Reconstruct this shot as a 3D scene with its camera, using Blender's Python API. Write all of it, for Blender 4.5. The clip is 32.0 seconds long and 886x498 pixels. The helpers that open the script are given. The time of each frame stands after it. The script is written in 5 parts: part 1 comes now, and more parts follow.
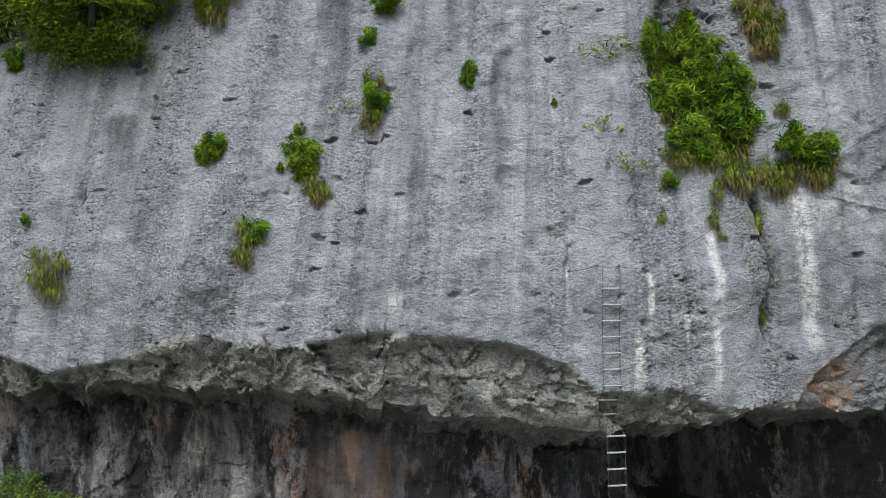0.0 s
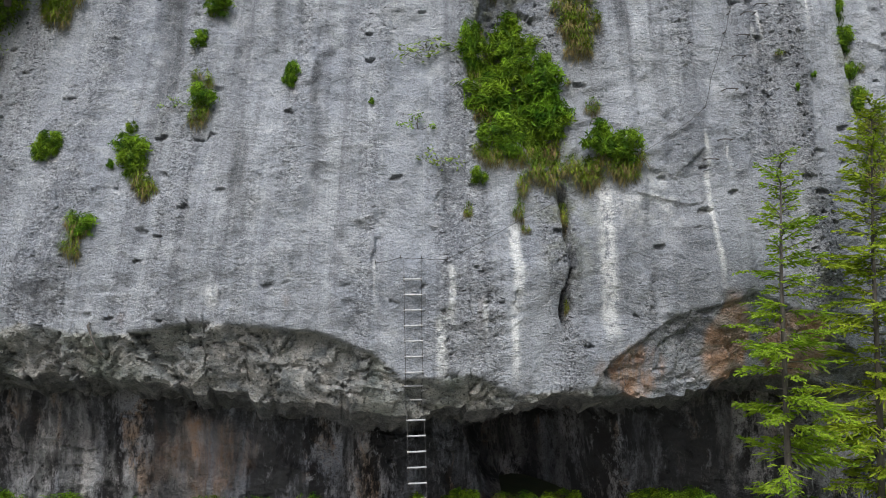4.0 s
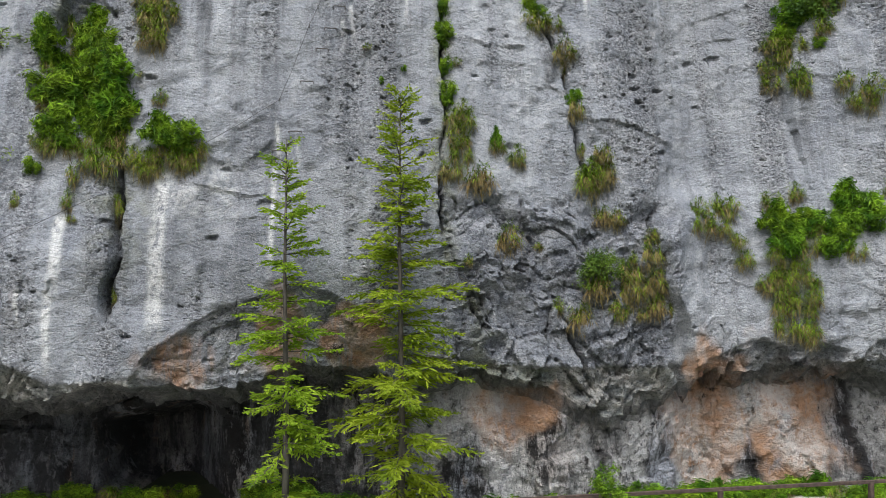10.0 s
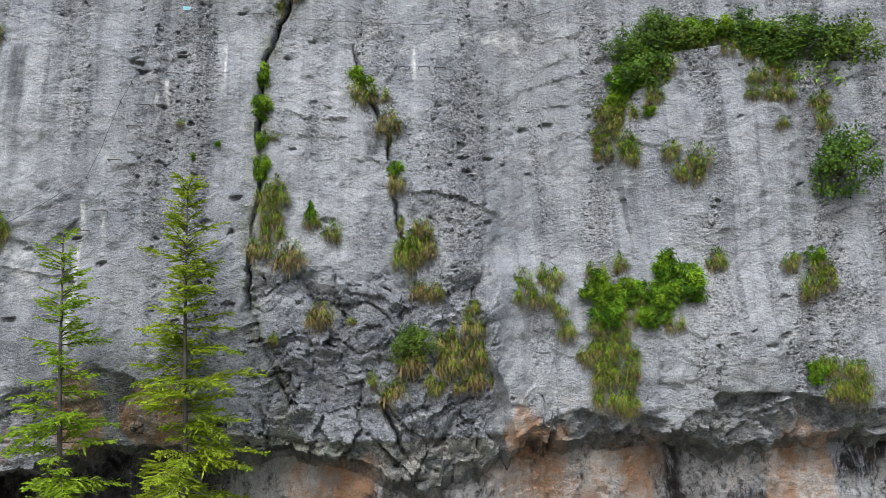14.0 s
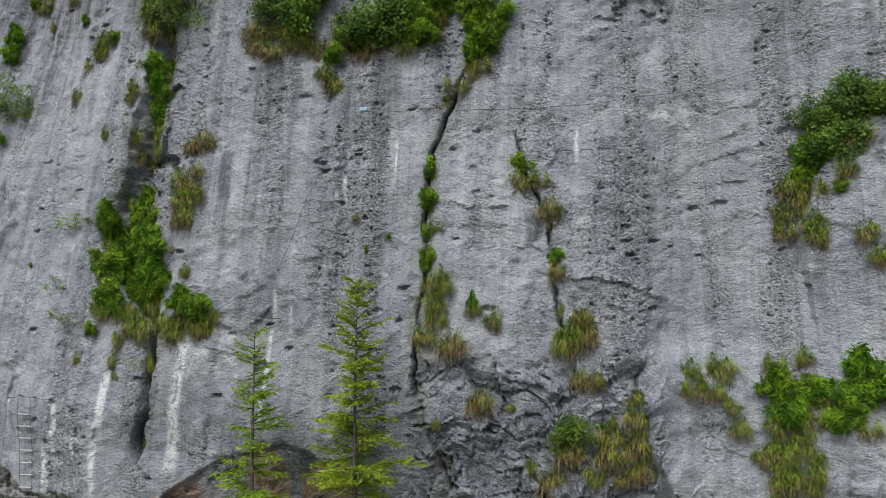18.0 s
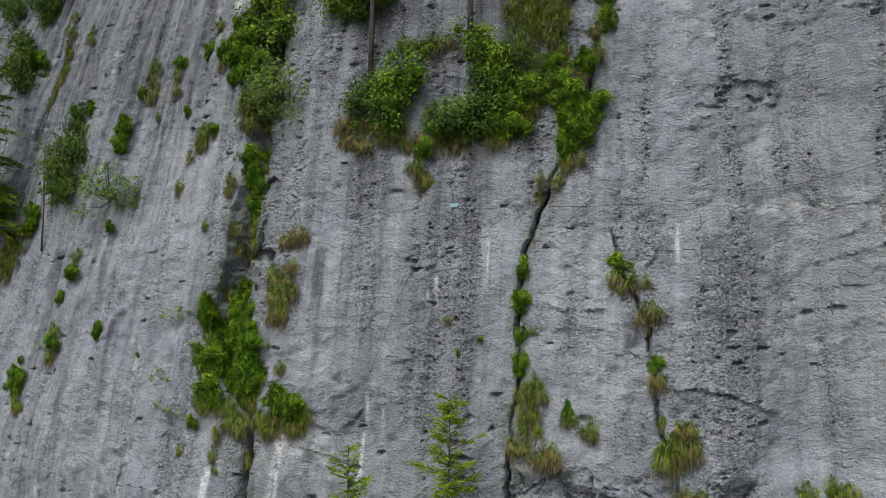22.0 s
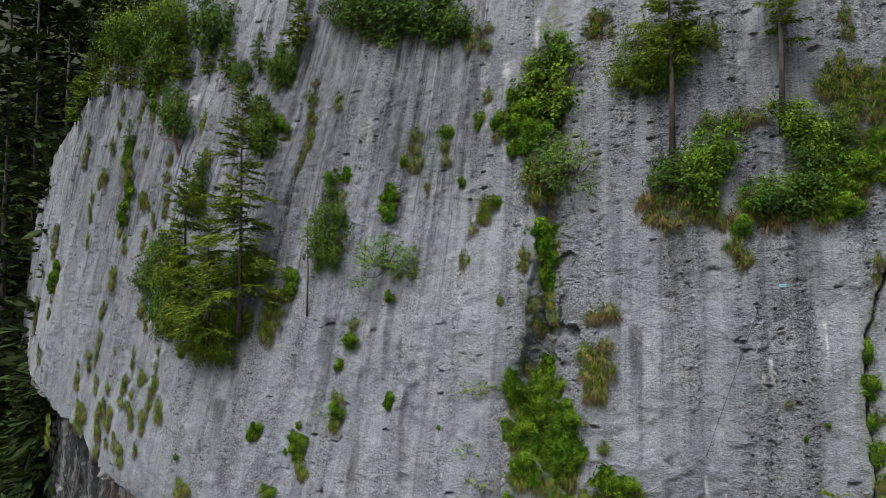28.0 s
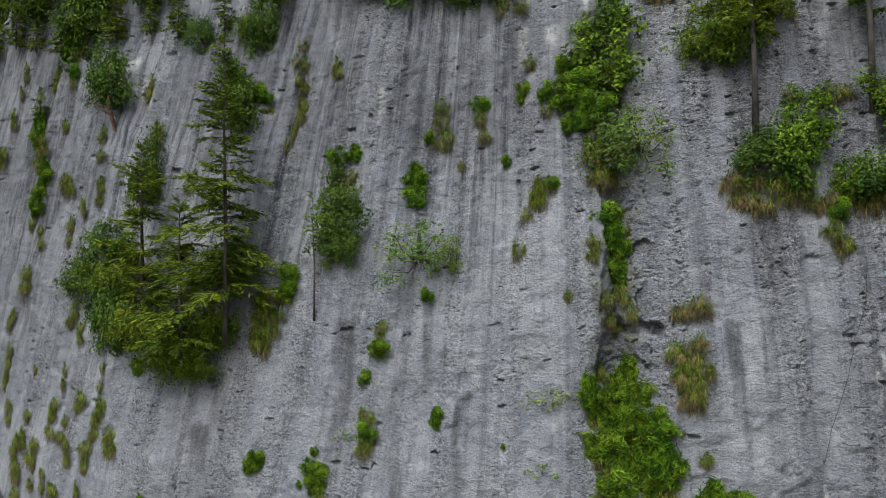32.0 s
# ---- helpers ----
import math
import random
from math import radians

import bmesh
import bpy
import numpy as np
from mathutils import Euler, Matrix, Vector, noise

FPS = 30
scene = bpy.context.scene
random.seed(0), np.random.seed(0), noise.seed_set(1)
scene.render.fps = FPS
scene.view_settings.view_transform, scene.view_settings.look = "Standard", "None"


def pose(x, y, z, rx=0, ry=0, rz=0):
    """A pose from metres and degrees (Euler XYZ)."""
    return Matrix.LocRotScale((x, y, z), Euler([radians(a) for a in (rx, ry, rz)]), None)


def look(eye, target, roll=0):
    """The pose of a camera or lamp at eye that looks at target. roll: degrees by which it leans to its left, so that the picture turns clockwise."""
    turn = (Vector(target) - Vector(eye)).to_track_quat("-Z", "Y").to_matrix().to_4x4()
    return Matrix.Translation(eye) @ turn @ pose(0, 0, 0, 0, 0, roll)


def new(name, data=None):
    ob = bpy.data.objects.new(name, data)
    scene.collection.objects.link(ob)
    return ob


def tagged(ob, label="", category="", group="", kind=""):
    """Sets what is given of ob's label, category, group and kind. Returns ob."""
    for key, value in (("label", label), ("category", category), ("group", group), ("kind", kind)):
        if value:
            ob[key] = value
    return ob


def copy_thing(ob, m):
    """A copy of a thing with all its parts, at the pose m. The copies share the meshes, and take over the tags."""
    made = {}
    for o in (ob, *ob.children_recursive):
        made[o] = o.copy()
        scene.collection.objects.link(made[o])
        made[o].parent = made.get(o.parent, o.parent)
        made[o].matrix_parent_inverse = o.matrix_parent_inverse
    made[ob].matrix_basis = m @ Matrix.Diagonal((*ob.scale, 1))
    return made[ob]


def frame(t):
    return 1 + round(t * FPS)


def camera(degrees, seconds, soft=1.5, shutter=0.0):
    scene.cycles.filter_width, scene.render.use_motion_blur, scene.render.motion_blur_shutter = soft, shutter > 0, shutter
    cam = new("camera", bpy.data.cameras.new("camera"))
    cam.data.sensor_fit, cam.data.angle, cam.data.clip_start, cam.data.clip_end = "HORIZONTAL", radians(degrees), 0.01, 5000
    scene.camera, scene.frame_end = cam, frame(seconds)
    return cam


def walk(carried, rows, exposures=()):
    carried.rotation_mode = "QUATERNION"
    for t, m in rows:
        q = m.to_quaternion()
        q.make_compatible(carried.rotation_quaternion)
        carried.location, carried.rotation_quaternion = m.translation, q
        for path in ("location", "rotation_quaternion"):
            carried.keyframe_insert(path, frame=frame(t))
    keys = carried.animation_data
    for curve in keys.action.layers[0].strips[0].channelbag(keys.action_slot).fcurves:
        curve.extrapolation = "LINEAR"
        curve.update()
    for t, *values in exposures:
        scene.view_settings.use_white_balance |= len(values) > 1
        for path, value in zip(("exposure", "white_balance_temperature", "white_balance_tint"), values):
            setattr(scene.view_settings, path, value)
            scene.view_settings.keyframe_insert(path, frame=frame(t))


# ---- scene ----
cam = camera(64.4, 32.0, soft=0.6)

# seconds, x, y, z, yaw to the left, pitch, roll
PATH = [
    (0, -5.011, -12.198, 6.195, -8.61, 1.71, -0.34),
    (0.5, -4.736, -12.293, 6.084, -8.64, 1.94, -0.30),
    (1, -4.519, -12.390, 6.030, -8.89, 2.04, -0.33),
    (1.5, -4.250, -12.519, 6.054, -8.88, 1.91, -0.37),
    (2, -3.878, -12.665, 6.092, -8.78, 1.74, -0.36),
    (2.5, -3.428, -12.835, 6.076, -8.77, 1.67, -0.35),
    (4.5, -0.625, -13.456, 5.991, -8.21, 1.61, -0.32),
    (5, 0.189, -13.581, 5.945, -8.15, 1.85, -0.26),
    (5.5, 1.023, -13.735, 5.983, -8.03, 1.74, -0.21),
    (6, 1.780, -13.839, 5.945, -8.11, 1.82, -0.23),
    (6.5, 2.547, -13.947, 5.913, -8.10, 1.93, -0.23),
    (7, 3.289, -14.065, 5.909, -8.16, 1.95, -0.17),
    (7.5, 4.074, -14.171, 5.897, -7.99, 2.02, -0.09),
    (8, 4.815, -14.286, 5.846, -7.89, 2.13, -0.03),
    (8.5, 5.479, -14.360, 5.783, -8.02, 2.26, -0.08),
    (9, 6.184, -14.460, 5.680, -7.98, 2.47, -0.04),
    (9.5, 6.711, -14.505, 5.607, -8.56, 2.61, -0.13),
    (10, 7.379, -14.604, 5.617, -8.63, 2.43, -0.12),
    (10.5, 8.016, -14.688, 5.616, -8.75, 2.38, -0.06),
    (11, 8.669, -14.765, 5.801, -8.74, 2.38, -0.05),
    (11.5, 9.271, -14.858, 6.259, -8.79, 2.28, -0.08),
    (12, 9.839, -14.958, 6.571, -8.85, 2.50, -0.13),
    (12.5, 10.356, -15.091, 6.635, -8.85, 2.60, -0.12),
    (13, 10.753, -15.203, 6.853, -8.89, 2.30, -0.08),
    (13.5, 11.042, -15.286, 7.083, -9.02, 2.35, -0.12),
    (15.5, 11.909, -15.640, 7.932, -8.12, 2.26, -0.05),
    (16, 12.023, -15.704, 8.292, -3.46, 2.03, 0.12),
    (16.5, 12.171, -15.766, 8.577, 0.13, 2.03, 0.27),
    (17, 12.177, -15.796, 8.743, 2.71, 2.44, 0.34),
    (17.5, 12.236, -15.789, 9.084, 5.60, 2.15, 0.42),
    (18, 12.251, -15.782, 9.247, 7.36, 2.34, 0.50),
    (18.5, 12.246, -15.752, 9.492, 9.02, 2.33, 0.49),
    (19, 12.186, -15.723, 9.794, 10.41, 2.39, 0.50),
    (19.5, 12.160, -15.665, 10.085, 11.74, 2.68, 0.62),
    (20, 12.109, -15.620, 10.401, 12.73, 2.77, 0.65),
    (20.5, 12.054, -15.609, 10.667, 13.39, 2.78, 0.64),
    (21, 12.098, -15.624, 10.951, 13.92, 2.86, 0.59),
    (21.5, 12.036, -15.633, 11.239, 14.03, 2.82, 0.62),
    (22, 12.018, -15.598, 11.545, 14.26, 2.70, 0.61),
    (22.5, 12.038, -15.647, 11.845, 14.57, 2.67, 0.57),
    (23, 12.046, -15.651, 12.169, 14.93, 2.70, 0.56),
    (23.5, 12.034, -15.685, 12.532, 15.27, 2.62, 0.58),
    (24, 12.061, -15.687, 12.832, 16.39, 2.66, 0.52),
    (24.5, 12.058, -15.723, 12.957, 17.65, 2.89, 0.73),
    (26.5, 10.044, -16.211, 12.992, 18.27, 3.42, 0.55),
    (27, 8.670, -16.653, 12.987, 18.15, 3.36, 0.48),
    (27.5, 7.030, -17.186, 13.128, 18.00, 3.19, 0.41),
    (28, 5.363, -17.720, 13.398, 17.76, 3.05, 0.15),
    (28.5, 4.004, -18.121, 13.312, 17.46, 3.21, -0.02),
    (28.6, 3.822, -18.169, 13.268, 17.61, 3.29, -0.02),
    (28.7, 3.640, -18.217, 13.223, 16.52, 3.37, -0.03),
    (28.8, 3.458, -18.264, 13.179, 14.74, 3.44, -0.03),
    (28.9, 3.276, -18.312, 13.134, 12.54, 3.52, -0.04),
    (29, 3.094, -18.360, 13.090, 10.00, 3.60, -0.04),
    (29.5, 2.291, -18.576, 13.419, 8.31, 2.70, -0.71),
    (30, 1.668, -18.569, 13.421, 8.13, 2.66, -0.81),
    (30.5, 1.149, -18.329, 13.433, 7.56, 2.55, -0.90),
    (31, 0.740, -17.784, 13.416, 7.68, 2.56, -0.87),
    (31.5, 0.318, -16.940, 13.443, 7.48, 2.48, -0.99),
    (32, -0.032, -15.866, 13.421, 7.05, 2.65, -0.98),
]


def pose_row(x, y, z, yaw, pitch, roll):
    a, p = radians(yaw), radians(pitch)
    ahead = Vector((-math.sin(a) * math.cos(p), math.cos(a) * math.cos(p), math.sin(p)))
    eye = Vector((x, y, z))
    return look(eye, eye + ahead, roll)


walk(cam, [(row[0], pose_row(*row[1:])) for row in PATH], exposures=[(0, 0.06), (6, 0.12), (10, 0.26), (13.5, 0.32), (16, 0.14), (19, -0.06), (23, -0.24), (27, -0.26), (32, -0.26)])

# ---- light: an overcast day in a narrow valley ----
world = bpy.data.worlds.new("overcast_sky")
scene.world = world
world.use_nodes = True
wn, wl = world.node_tree.nodes, world.node_tree.links
sky = wn.new("ShaderNodeTexSky")
sky.sky_type = "NISHITA"
sky.sun_disc = False
sky.sun_elevation, sky.sun_rotation = radians(52), radians(200)
sky.air_density, sky.dust_density = 1.0, 4.0
wn["Background"].inputs["Strength"].default_value = 0.12
wl.new(sky.outputs[0], wn["Background"].inputs["Color"])
sun_data = bpy.data.lights.new("sun", "SUN")
sun_data.energy, sun_data.angle, sun_data.color = 2.95, radians(36), (0.918, 0.967, 1.0)
sun = new("sun", sun_data)
sun.matrix_world = look((-5, -11.5, 24), (0, 0, 0))


# ---- helpers for meshes ----
def part(name, bm, material, parent=None, label=""):
    me = bpy.data.meshes.new(name)
    bm.to_mesh(me)
    bm.free()
    if material:
        me.materials.append(material)
    ob = new(name, me)
    ob.parent = parent
    if label:
        ob["label"] = label
    return ob


def mesh_part(name, verts, faces, material, parent=None, label="", smooth=False):
    me = bpy.data.meshes.new(name)
    me.from_pydata([tuple(v) for v in verts], [], [tuple(f) for f in faces])
    me.materials.append(material)
    if smooth:
        me.polygons.foreach_set("use_smooth", [True] * len(me.polygons))
    ob = new(name, me)
    ob.parent = parent
    if label:
        ob["label"] = label
    return ob


def thing(name, m, label, category, group=""):
    ob = new(name)
    ob.empty_display_size = 0.1
    ob.matrix_world = m
    return tagged(ob, label, category, group)


def tube(verts, faces, path, radii, sides=6):
    """Adds a closed tube along a path of points."""
    base = len(verts)
    n = len(path)
    for k, p in enumerate(path):
        p = Vector(p)
        d = (Vector(path[min(k + 1, n - 1)]) - Vector(path[max(k - 1, 0)])).normalized()
        a = d.orthogonal().normalized()
        b = d.cross(a)
        for s in range(sides):
            ang = 2 * math.pi * s / sides
            verts.append(p + (a * math.cos(ang) + b * math.sin(ang)) * radii[k])
    for k in range(n - 1):
        for s in range(sides):
            t = (s + 1) % sides
            faces.append((base + k * sides + s, base + k * sides + t, base + (k + 1) * sides + t, base + (k + 1) * sides + s))
    faces.append(tuple(base + s for s in reversed(range(sides))))
    faces.append(tuple(base + (n - 1) * sides + s for s in range(sides)))


# ---- noise on arrays ----
PERM = np.random.RandomState(7).permutation(512)
ANG = np.random.RandomState(8).rand(512) * 2 * np.pi


GRAD_X, GRAD_Y = np.cos(ANG), np.sin(ANG)


def perlin(x, y, seed=0):
    x0, y0 = np.floor(x), np.floor(y)
    fx, fy = x - x0, y - y0
    xi, yi = (x0.astype(np.int32) + seed * 37) & 511, y0.astype(np.int32)
    u, v = fx * fx * fx * (fx * (fx * 6 - 15) + 10), fy * fy * fy * (fy * (fy * 6 - 15) + 10)
    a, b = PERM[xi] + yi, PERM[(xi + 1) & 511] + yi

    def corner(h, i, j):
        k = PERM[(h + j) & 511]
        return GRAD_X[k] * (fx - i) + GRAD_Y[k] * (fy - j)

    low = corner(a, 0, 0) * (1 - u) + corner(b, 1, 0) * u
    top = corner(a, 0, 1) * (1 - u) + corner(b, 1, 1) * u
    return (low * (1 - v) + top * v) * 1.4


def fbm(x, y, octaves=4, seed=0, gain=0.5):
    out, amp = 0.0, 1.0
    for k in range(octaves):
        out = out + amp * perlin(x, y, seed + k)
        x, y, amp = x * 2.03 + 5.1, y * 2.03 - 3.7, amp * gain
    return out


def step(a, b, x):
    t = np.clip((x - a) / (b - a), 0, 1)
    return t * t * (3 - 2 * t)


def line_gap(x, z, pts):
    """Distance to a polyline, and on which side of it (positive: right when going down)."""
    best, side = np.full(np.shape(x), 1e9), np.zeros(np.shape(x))
    for (ax, az), (bx, bz) in zip(pts, pts[1:]):
        dx, dz = bx - ax, bz - az
        t = np.clip(((x - ax) * dx + (z - az) * dz) / (dx * dx + dz * dz), 0, 1)
        px, pz = x - ax - t * dx, z - az - t * dz
        d = np.hypot(px, pz)
        closer = d < best
        side = np.where(closer, np.sign(px * -dz + pz * dx), side)
        best = np.where(closer, d, best)
    return best, side


def cells(x, z, seed):
    """Broken rock: every cell of an uneven net is a facet with a tilt and height of its own. Returns height and nearness to a joint."""
    xi, zi = np.floor(x).astype(int), np.floor(z).astype(int)
    best, second, val = np.full(x.shape, 9.0), np.full(x.shape, 9.0), np.zeros(x.shape)
    for i in (-1, 0, 1):
        for j in (-1, 0, 1):
            h = PERM[(PERM[(xi + i + seed * 53) % 512] + zi + j) % 512]
            dx, dz = xi + i + ANG[h] / 6.2832 - x, zi + j + ANG[(h * 7 + 3) % 512] / 6.2832 - z
            d = dx * dx + dz * dz
            tilt = (ANG[(h + 91) % 512] - 3.14) * 0.28 * dx + (ANG[(h + 177) % 512] - 2.2) * 0.28 * dz
            v = ANG[(h * 3 + 11) % 512] / 6.2832 - 0.5 + tilt
            closer = d < best
            second = np.where(closer, best, np.minimum(second, d))
            val = np.where(closer, v, val)
            best = np.where(closer, d, best)
    return val, np.sqrt(second) - np.sqrt(best)


def lenses(x, z, share, seed):
    """Scattered hollows, wider than high, one at most in each cell of a net; a share of the cells has one."""
    xi, zi = np.floor(x).astype(np.int32), np.floor(z).astype(np.int32)
    out = np.zeros(x.shape)
    for i in (-1, 0, 1):
        for j in (-1, 0, 1):
            h = PERM[(PERM[(xi + i + seed * 53) & 511] + zi + j) & 511]
            dx, dz = x - (xi + i + 0.15 + ANG[h] * 0.11), z - (zi + j + 0.15 + ANG[(h * 7 + 3) & 511] * 0.11)
            size = 0.10 + 0.045 * ANG[(h * 5 + 29) & 511]
            dz = np.where(dz > 0, dz * 1.7, dz) + 0.35 * dx * (ANG[(h * 9 + 5) & 511] / 3.14 - 1)
            d = np.hypot(dx, dz) / size
            out = np.maximum(out, step(1.0, 0.7, d) * (ANG[(h * 3 + 17) & 511] < 6.2832 * share))
    return out


# ---- the cliff's form ----
LIP_X = (-34, -20, -14, -11.8, -9.9, -8.2, -6, -4.6, -3.4, -1.1, 0, 1.1, 2.4, 3.6, 4.8, 5.6, 6.6, 8.2, 8.9, 10, 11.1, 12.2, 13.0, 14.3, 15.2, 15.9, 17, 18, 19.2, 20.3, 22, 23.3, 34)
LIP_Z = (7.6, 7.2, 4.7, 3.6, 3.9, 3.9, 3.85, 3.7, 3.4, 3.2, 3.15, 3.3, 3.5, 3.6, 3.5, 3.5, 3.9, 3.8, 3.4, 3.7, 3.6, 3.2, 2.7, 2.6, 3.2, 3.45, 3.6, 3.65, 3.75, 3.4, 3.5, 3.7, 3.8)
BAND_X = (-34, -14, -11.8, -10.9, -9.8, -9, -7.9, -6.8, -5.4, -4.4, -3.9, -2.8, -1.8, -0.8, -0.2, 1.1, 1.9, 3.4, 3.8, 5, 6.7, 7.2, 8.1, 9.0, 10, 12, 15.6, 16.8, 17.6, 19.2, 20.1, 21.9, 23.4, 34)
BAND_Z = (9.2, 5.4, 4.4, 4.1, 4.3, 4.6, 5.0, 4.8, 4.8, 5.0, 5.0, 4.9, 4.8, 4.4, 3.9, 4.0, 3.6, 3.7, 4.2, 5.0, 5.5, 5.35, 4.9, 4.3, 3.9, 3.7, 3.6, 4.2, 4.3, 3.9, 4.6, 4.6, 4.2, 4.3)
DEEP_X = (-34, -12, -6, -1, 1.5, 5, 7.5, 9, 11, 13, 15, 17, 20, 34)
DEEP_R = (1.6, 2.1, 2.1, 2.4, 3.4, 3.4, 2.0, 1.1, 0.6, 0.35, 0.5, 0.75, 0.9, 0.9)

GULLY = [(1.95, 19.8), (2.3, 18.0), (2.0, 16.3), (2.26, 14.8), (2.05, 13.2), (2.0, 11.7), (1.8, 11.0), (1.75, 10.2), (2.3, 9.2), (3.0, 7.9), (3.06, 6.9), (3.13, 6.1), (2.95, 5.5), (2.94, 4.8)]
CRACK_B = [(11.55, 20.5), (11.66, 19.2), (11.45, 17.7), (11.3, 16.5), (10.9, 15.4), (10.6, 14.5), (10.05, 13.1), (9.8, 12.3), (9.66, 11.2), (9.7, 10.1), (9.7, 9.0), (9.6, 7.7), (9.5, 7.0), (9.85, 6.0), (10.1, 5.3), (10.4, 4.6)]
CRACK_C = [(11.8, 12.8), (11.82, 12.2), (12.2, 11.4), (12.64, 10.5), (12.67, 9.9), (12.74, 8.9), (12.85, 8.2), (13.3, 7.5)]
CRACK_E = [(12.0, 5.3), (12.5, 4.4), (12.95, 3.3)]
SLAB = [(15.1, 7.1), (14.8, 6.5), (14.85, 5.6), (15.2, 4.6), (15.4, 3.8)]
RIM = [(18.3, 9.5), (18.25, 10.3), (18.6, 11.6), (19.7, 12.9), (21.0, 13.05), (21.9, 12.7), (24.0, 12.6)]
ARC = [(13.2, 9.22), (13.65, 9.27), (14.3, 9.16), (15.1, 8.83)]


def sliding(z, pts):
    """The x of a line that runs down the wall, at a height."""
    return np.interp(-z, [-p[1] for p in pts], [p[0] for p in pts])


def base_y(x, z):
    """The cliff's large form: it leans back with height, and turns away towards low x."""
    a, b = x / 10, (np.maximum(z, 6) - 8) / 10
    p, q = np.maximum(-a - 0.2, 0), np.maximum(a - 1.6, 0)
    y = 0.612 - 1.629 * a + 2.219 * b + 1.226 * a * a - 0.361 * a * b + 0.152 * b * b - 0.306 * p * p - 0.769 * p * b - 5.382 * q
    corner = -23.0 - 2.6 * np.clip(25.4 - z, 0, 16)
    return y + 3.0 * np.maximum(corner - x, 0)


def fall_line(x, z):
    """Where water that runs past a place comes from: the runnels of the far wall lean with it."""
    return x - 0.15 * step(3.0, -7.0, x) * (z - 10)


def face_y(x, z):
    return relief(x, z)[0]


def relief(x, z):
    """How far back the face lies, how pitted it is by running water, and where it has hollows and seams."""
    y = base_y(x, z)
    lip, band = np.interp(x, LIP_X, LIP_Z), np.interp(x, BAND_X, BAND_Z)
    wob = fbm(x * 0.5, z * 0.25, 2, 3)
    # runnels worn by water
    fall = fall_line(x, z)
    wob = wob * (0.25 + 0.75 * step(-3, 3, x))
    flute = 1 - np.abs(perlin(fall * 1.5 + wob * 0.8, z * 0.04, 11)) * 2
    flute2 = perlin(fall * 4.2 + wob * 1.3, z * 0.07, 12)
    grooved = 0.30 + 0.9 * step(2.5, -1.5, x) * (0.25 + 0.75 * step(8, 13, z)) * (0.45 + 0.55 * step(-0.3, 0.3, fbm(x * 0.35, z * 0.12, 2, 135))) + 0.3 * step(7, 8.5, z) * step(2, 4, x) * step(10, 8, x)
    y += grooved * (0.10 * flute + 0.06 * flute2 + 0.03 * step(1, -2, x) * perlin(fall * 9 + wob * 2, z * 0.1, 13))
    # large and small unevenness
    y += 0.16 * fbm(x * 0.23, z * 0.2, 3, 21) + 0.10 * fbm(x * 0.85, z * 0.6, 3, 31) + 0.028 * fbm(x * 3.0, z * 3.6, 3, 41)
    # columns of pitted rock, scattered hollows, and flakes that overhang what lies below them
    rugged = 0.15 + 0.85 * step(-0.30, 0.55, perlin(fall * 1.15 + 0.5 * wob, z * 0.07, 51) + 0.5 * perlin(fall * 3.6 + wob, z * 0.16, 52) + 0.35 * fbm(x * 0.5, z * 0.6, 3, 53))
    rugged = rugged * (0.62 + 0.38 * step(-1.0, 4.0, x))
    warp = 0.30 * fbm(x * 2.6, z * 2.6, 3, 54)
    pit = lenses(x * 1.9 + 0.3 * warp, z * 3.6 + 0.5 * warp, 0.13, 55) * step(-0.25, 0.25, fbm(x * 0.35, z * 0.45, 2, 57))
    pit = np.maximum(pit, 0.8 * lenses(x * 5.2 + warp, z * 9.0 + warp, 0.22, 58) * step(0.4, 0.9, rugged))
    y += 0.10 * pit + rugged * (0.022 * perlin(x * 5.5 + warp * 3, z * 9.0 + warp * 3, 59) + 0.012)
    rise = 1.15 * z - 0.18 * x + 1.3 * fbm(x * 0.30, z * 0.34, 5, 45, 0.36)
    part_up = rise - np.floor(rise)
    loose = step(0.16, 0.60, fbm(x * 0.45 + 7, z * 0.7, 4, 46)) * (0.35 + 0.65 * step(2.5, 4.0, x)) * step(23, 21, z)
    rise2 = 2.7 * z + 0.5 * x + 1.8 * fbm(x * 0.55, z * 0.6, 5, 47, 0.4)
    part_up2 = rise2 - np.floor(rise2)
    loose2 = step(0.08, 0.55, fbm(x * 0.9, z * 1.1 + 5, 3, 48)) * (0.25 + 0.75 * step(2.5, 4.0, x)) * step(23, 21, z)
    y -= 0.045 * loose * (1 - part_up) ** 2 + 0.028 * loose2 * (1 - part_up2) ** 1.5
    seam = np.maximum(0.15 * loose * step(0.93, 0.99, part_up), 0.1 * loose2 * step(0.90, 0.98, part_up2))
    # broken, blocky rock
    crag, broken = step(9.0, 10.2, x) * step(15.4, 14.6, x) * step(7.9, 6.9, z), step(band + 0.05, band - 0.1, z)
    crag = np.maximum(crag, 0.75 * step(0.85, 0.4, np.abs(x - sliding(z, GULLY) - 0.25)) * step(8.9, 9.6, z) * step(18, 16.5, z))
    rough = crag + broken
    wx, wz = x + 0.5 * fbm(x * 0.9, z * 0.9, 2, 63), z + 0.4 * fbm(x * 0.8 + 9, z * 0.9, 2, 64)
    big, joint = cells(wx * 0.9 + 0.3 * wz, wz * 1.15, 61)
    small, joint2 = cells(wx * 2.6 - 0.5 * wz, wz * 3.2, 62)
    tiny, joint3 = cells(wx * 6.0 + wz, wz * 7.5, 65)
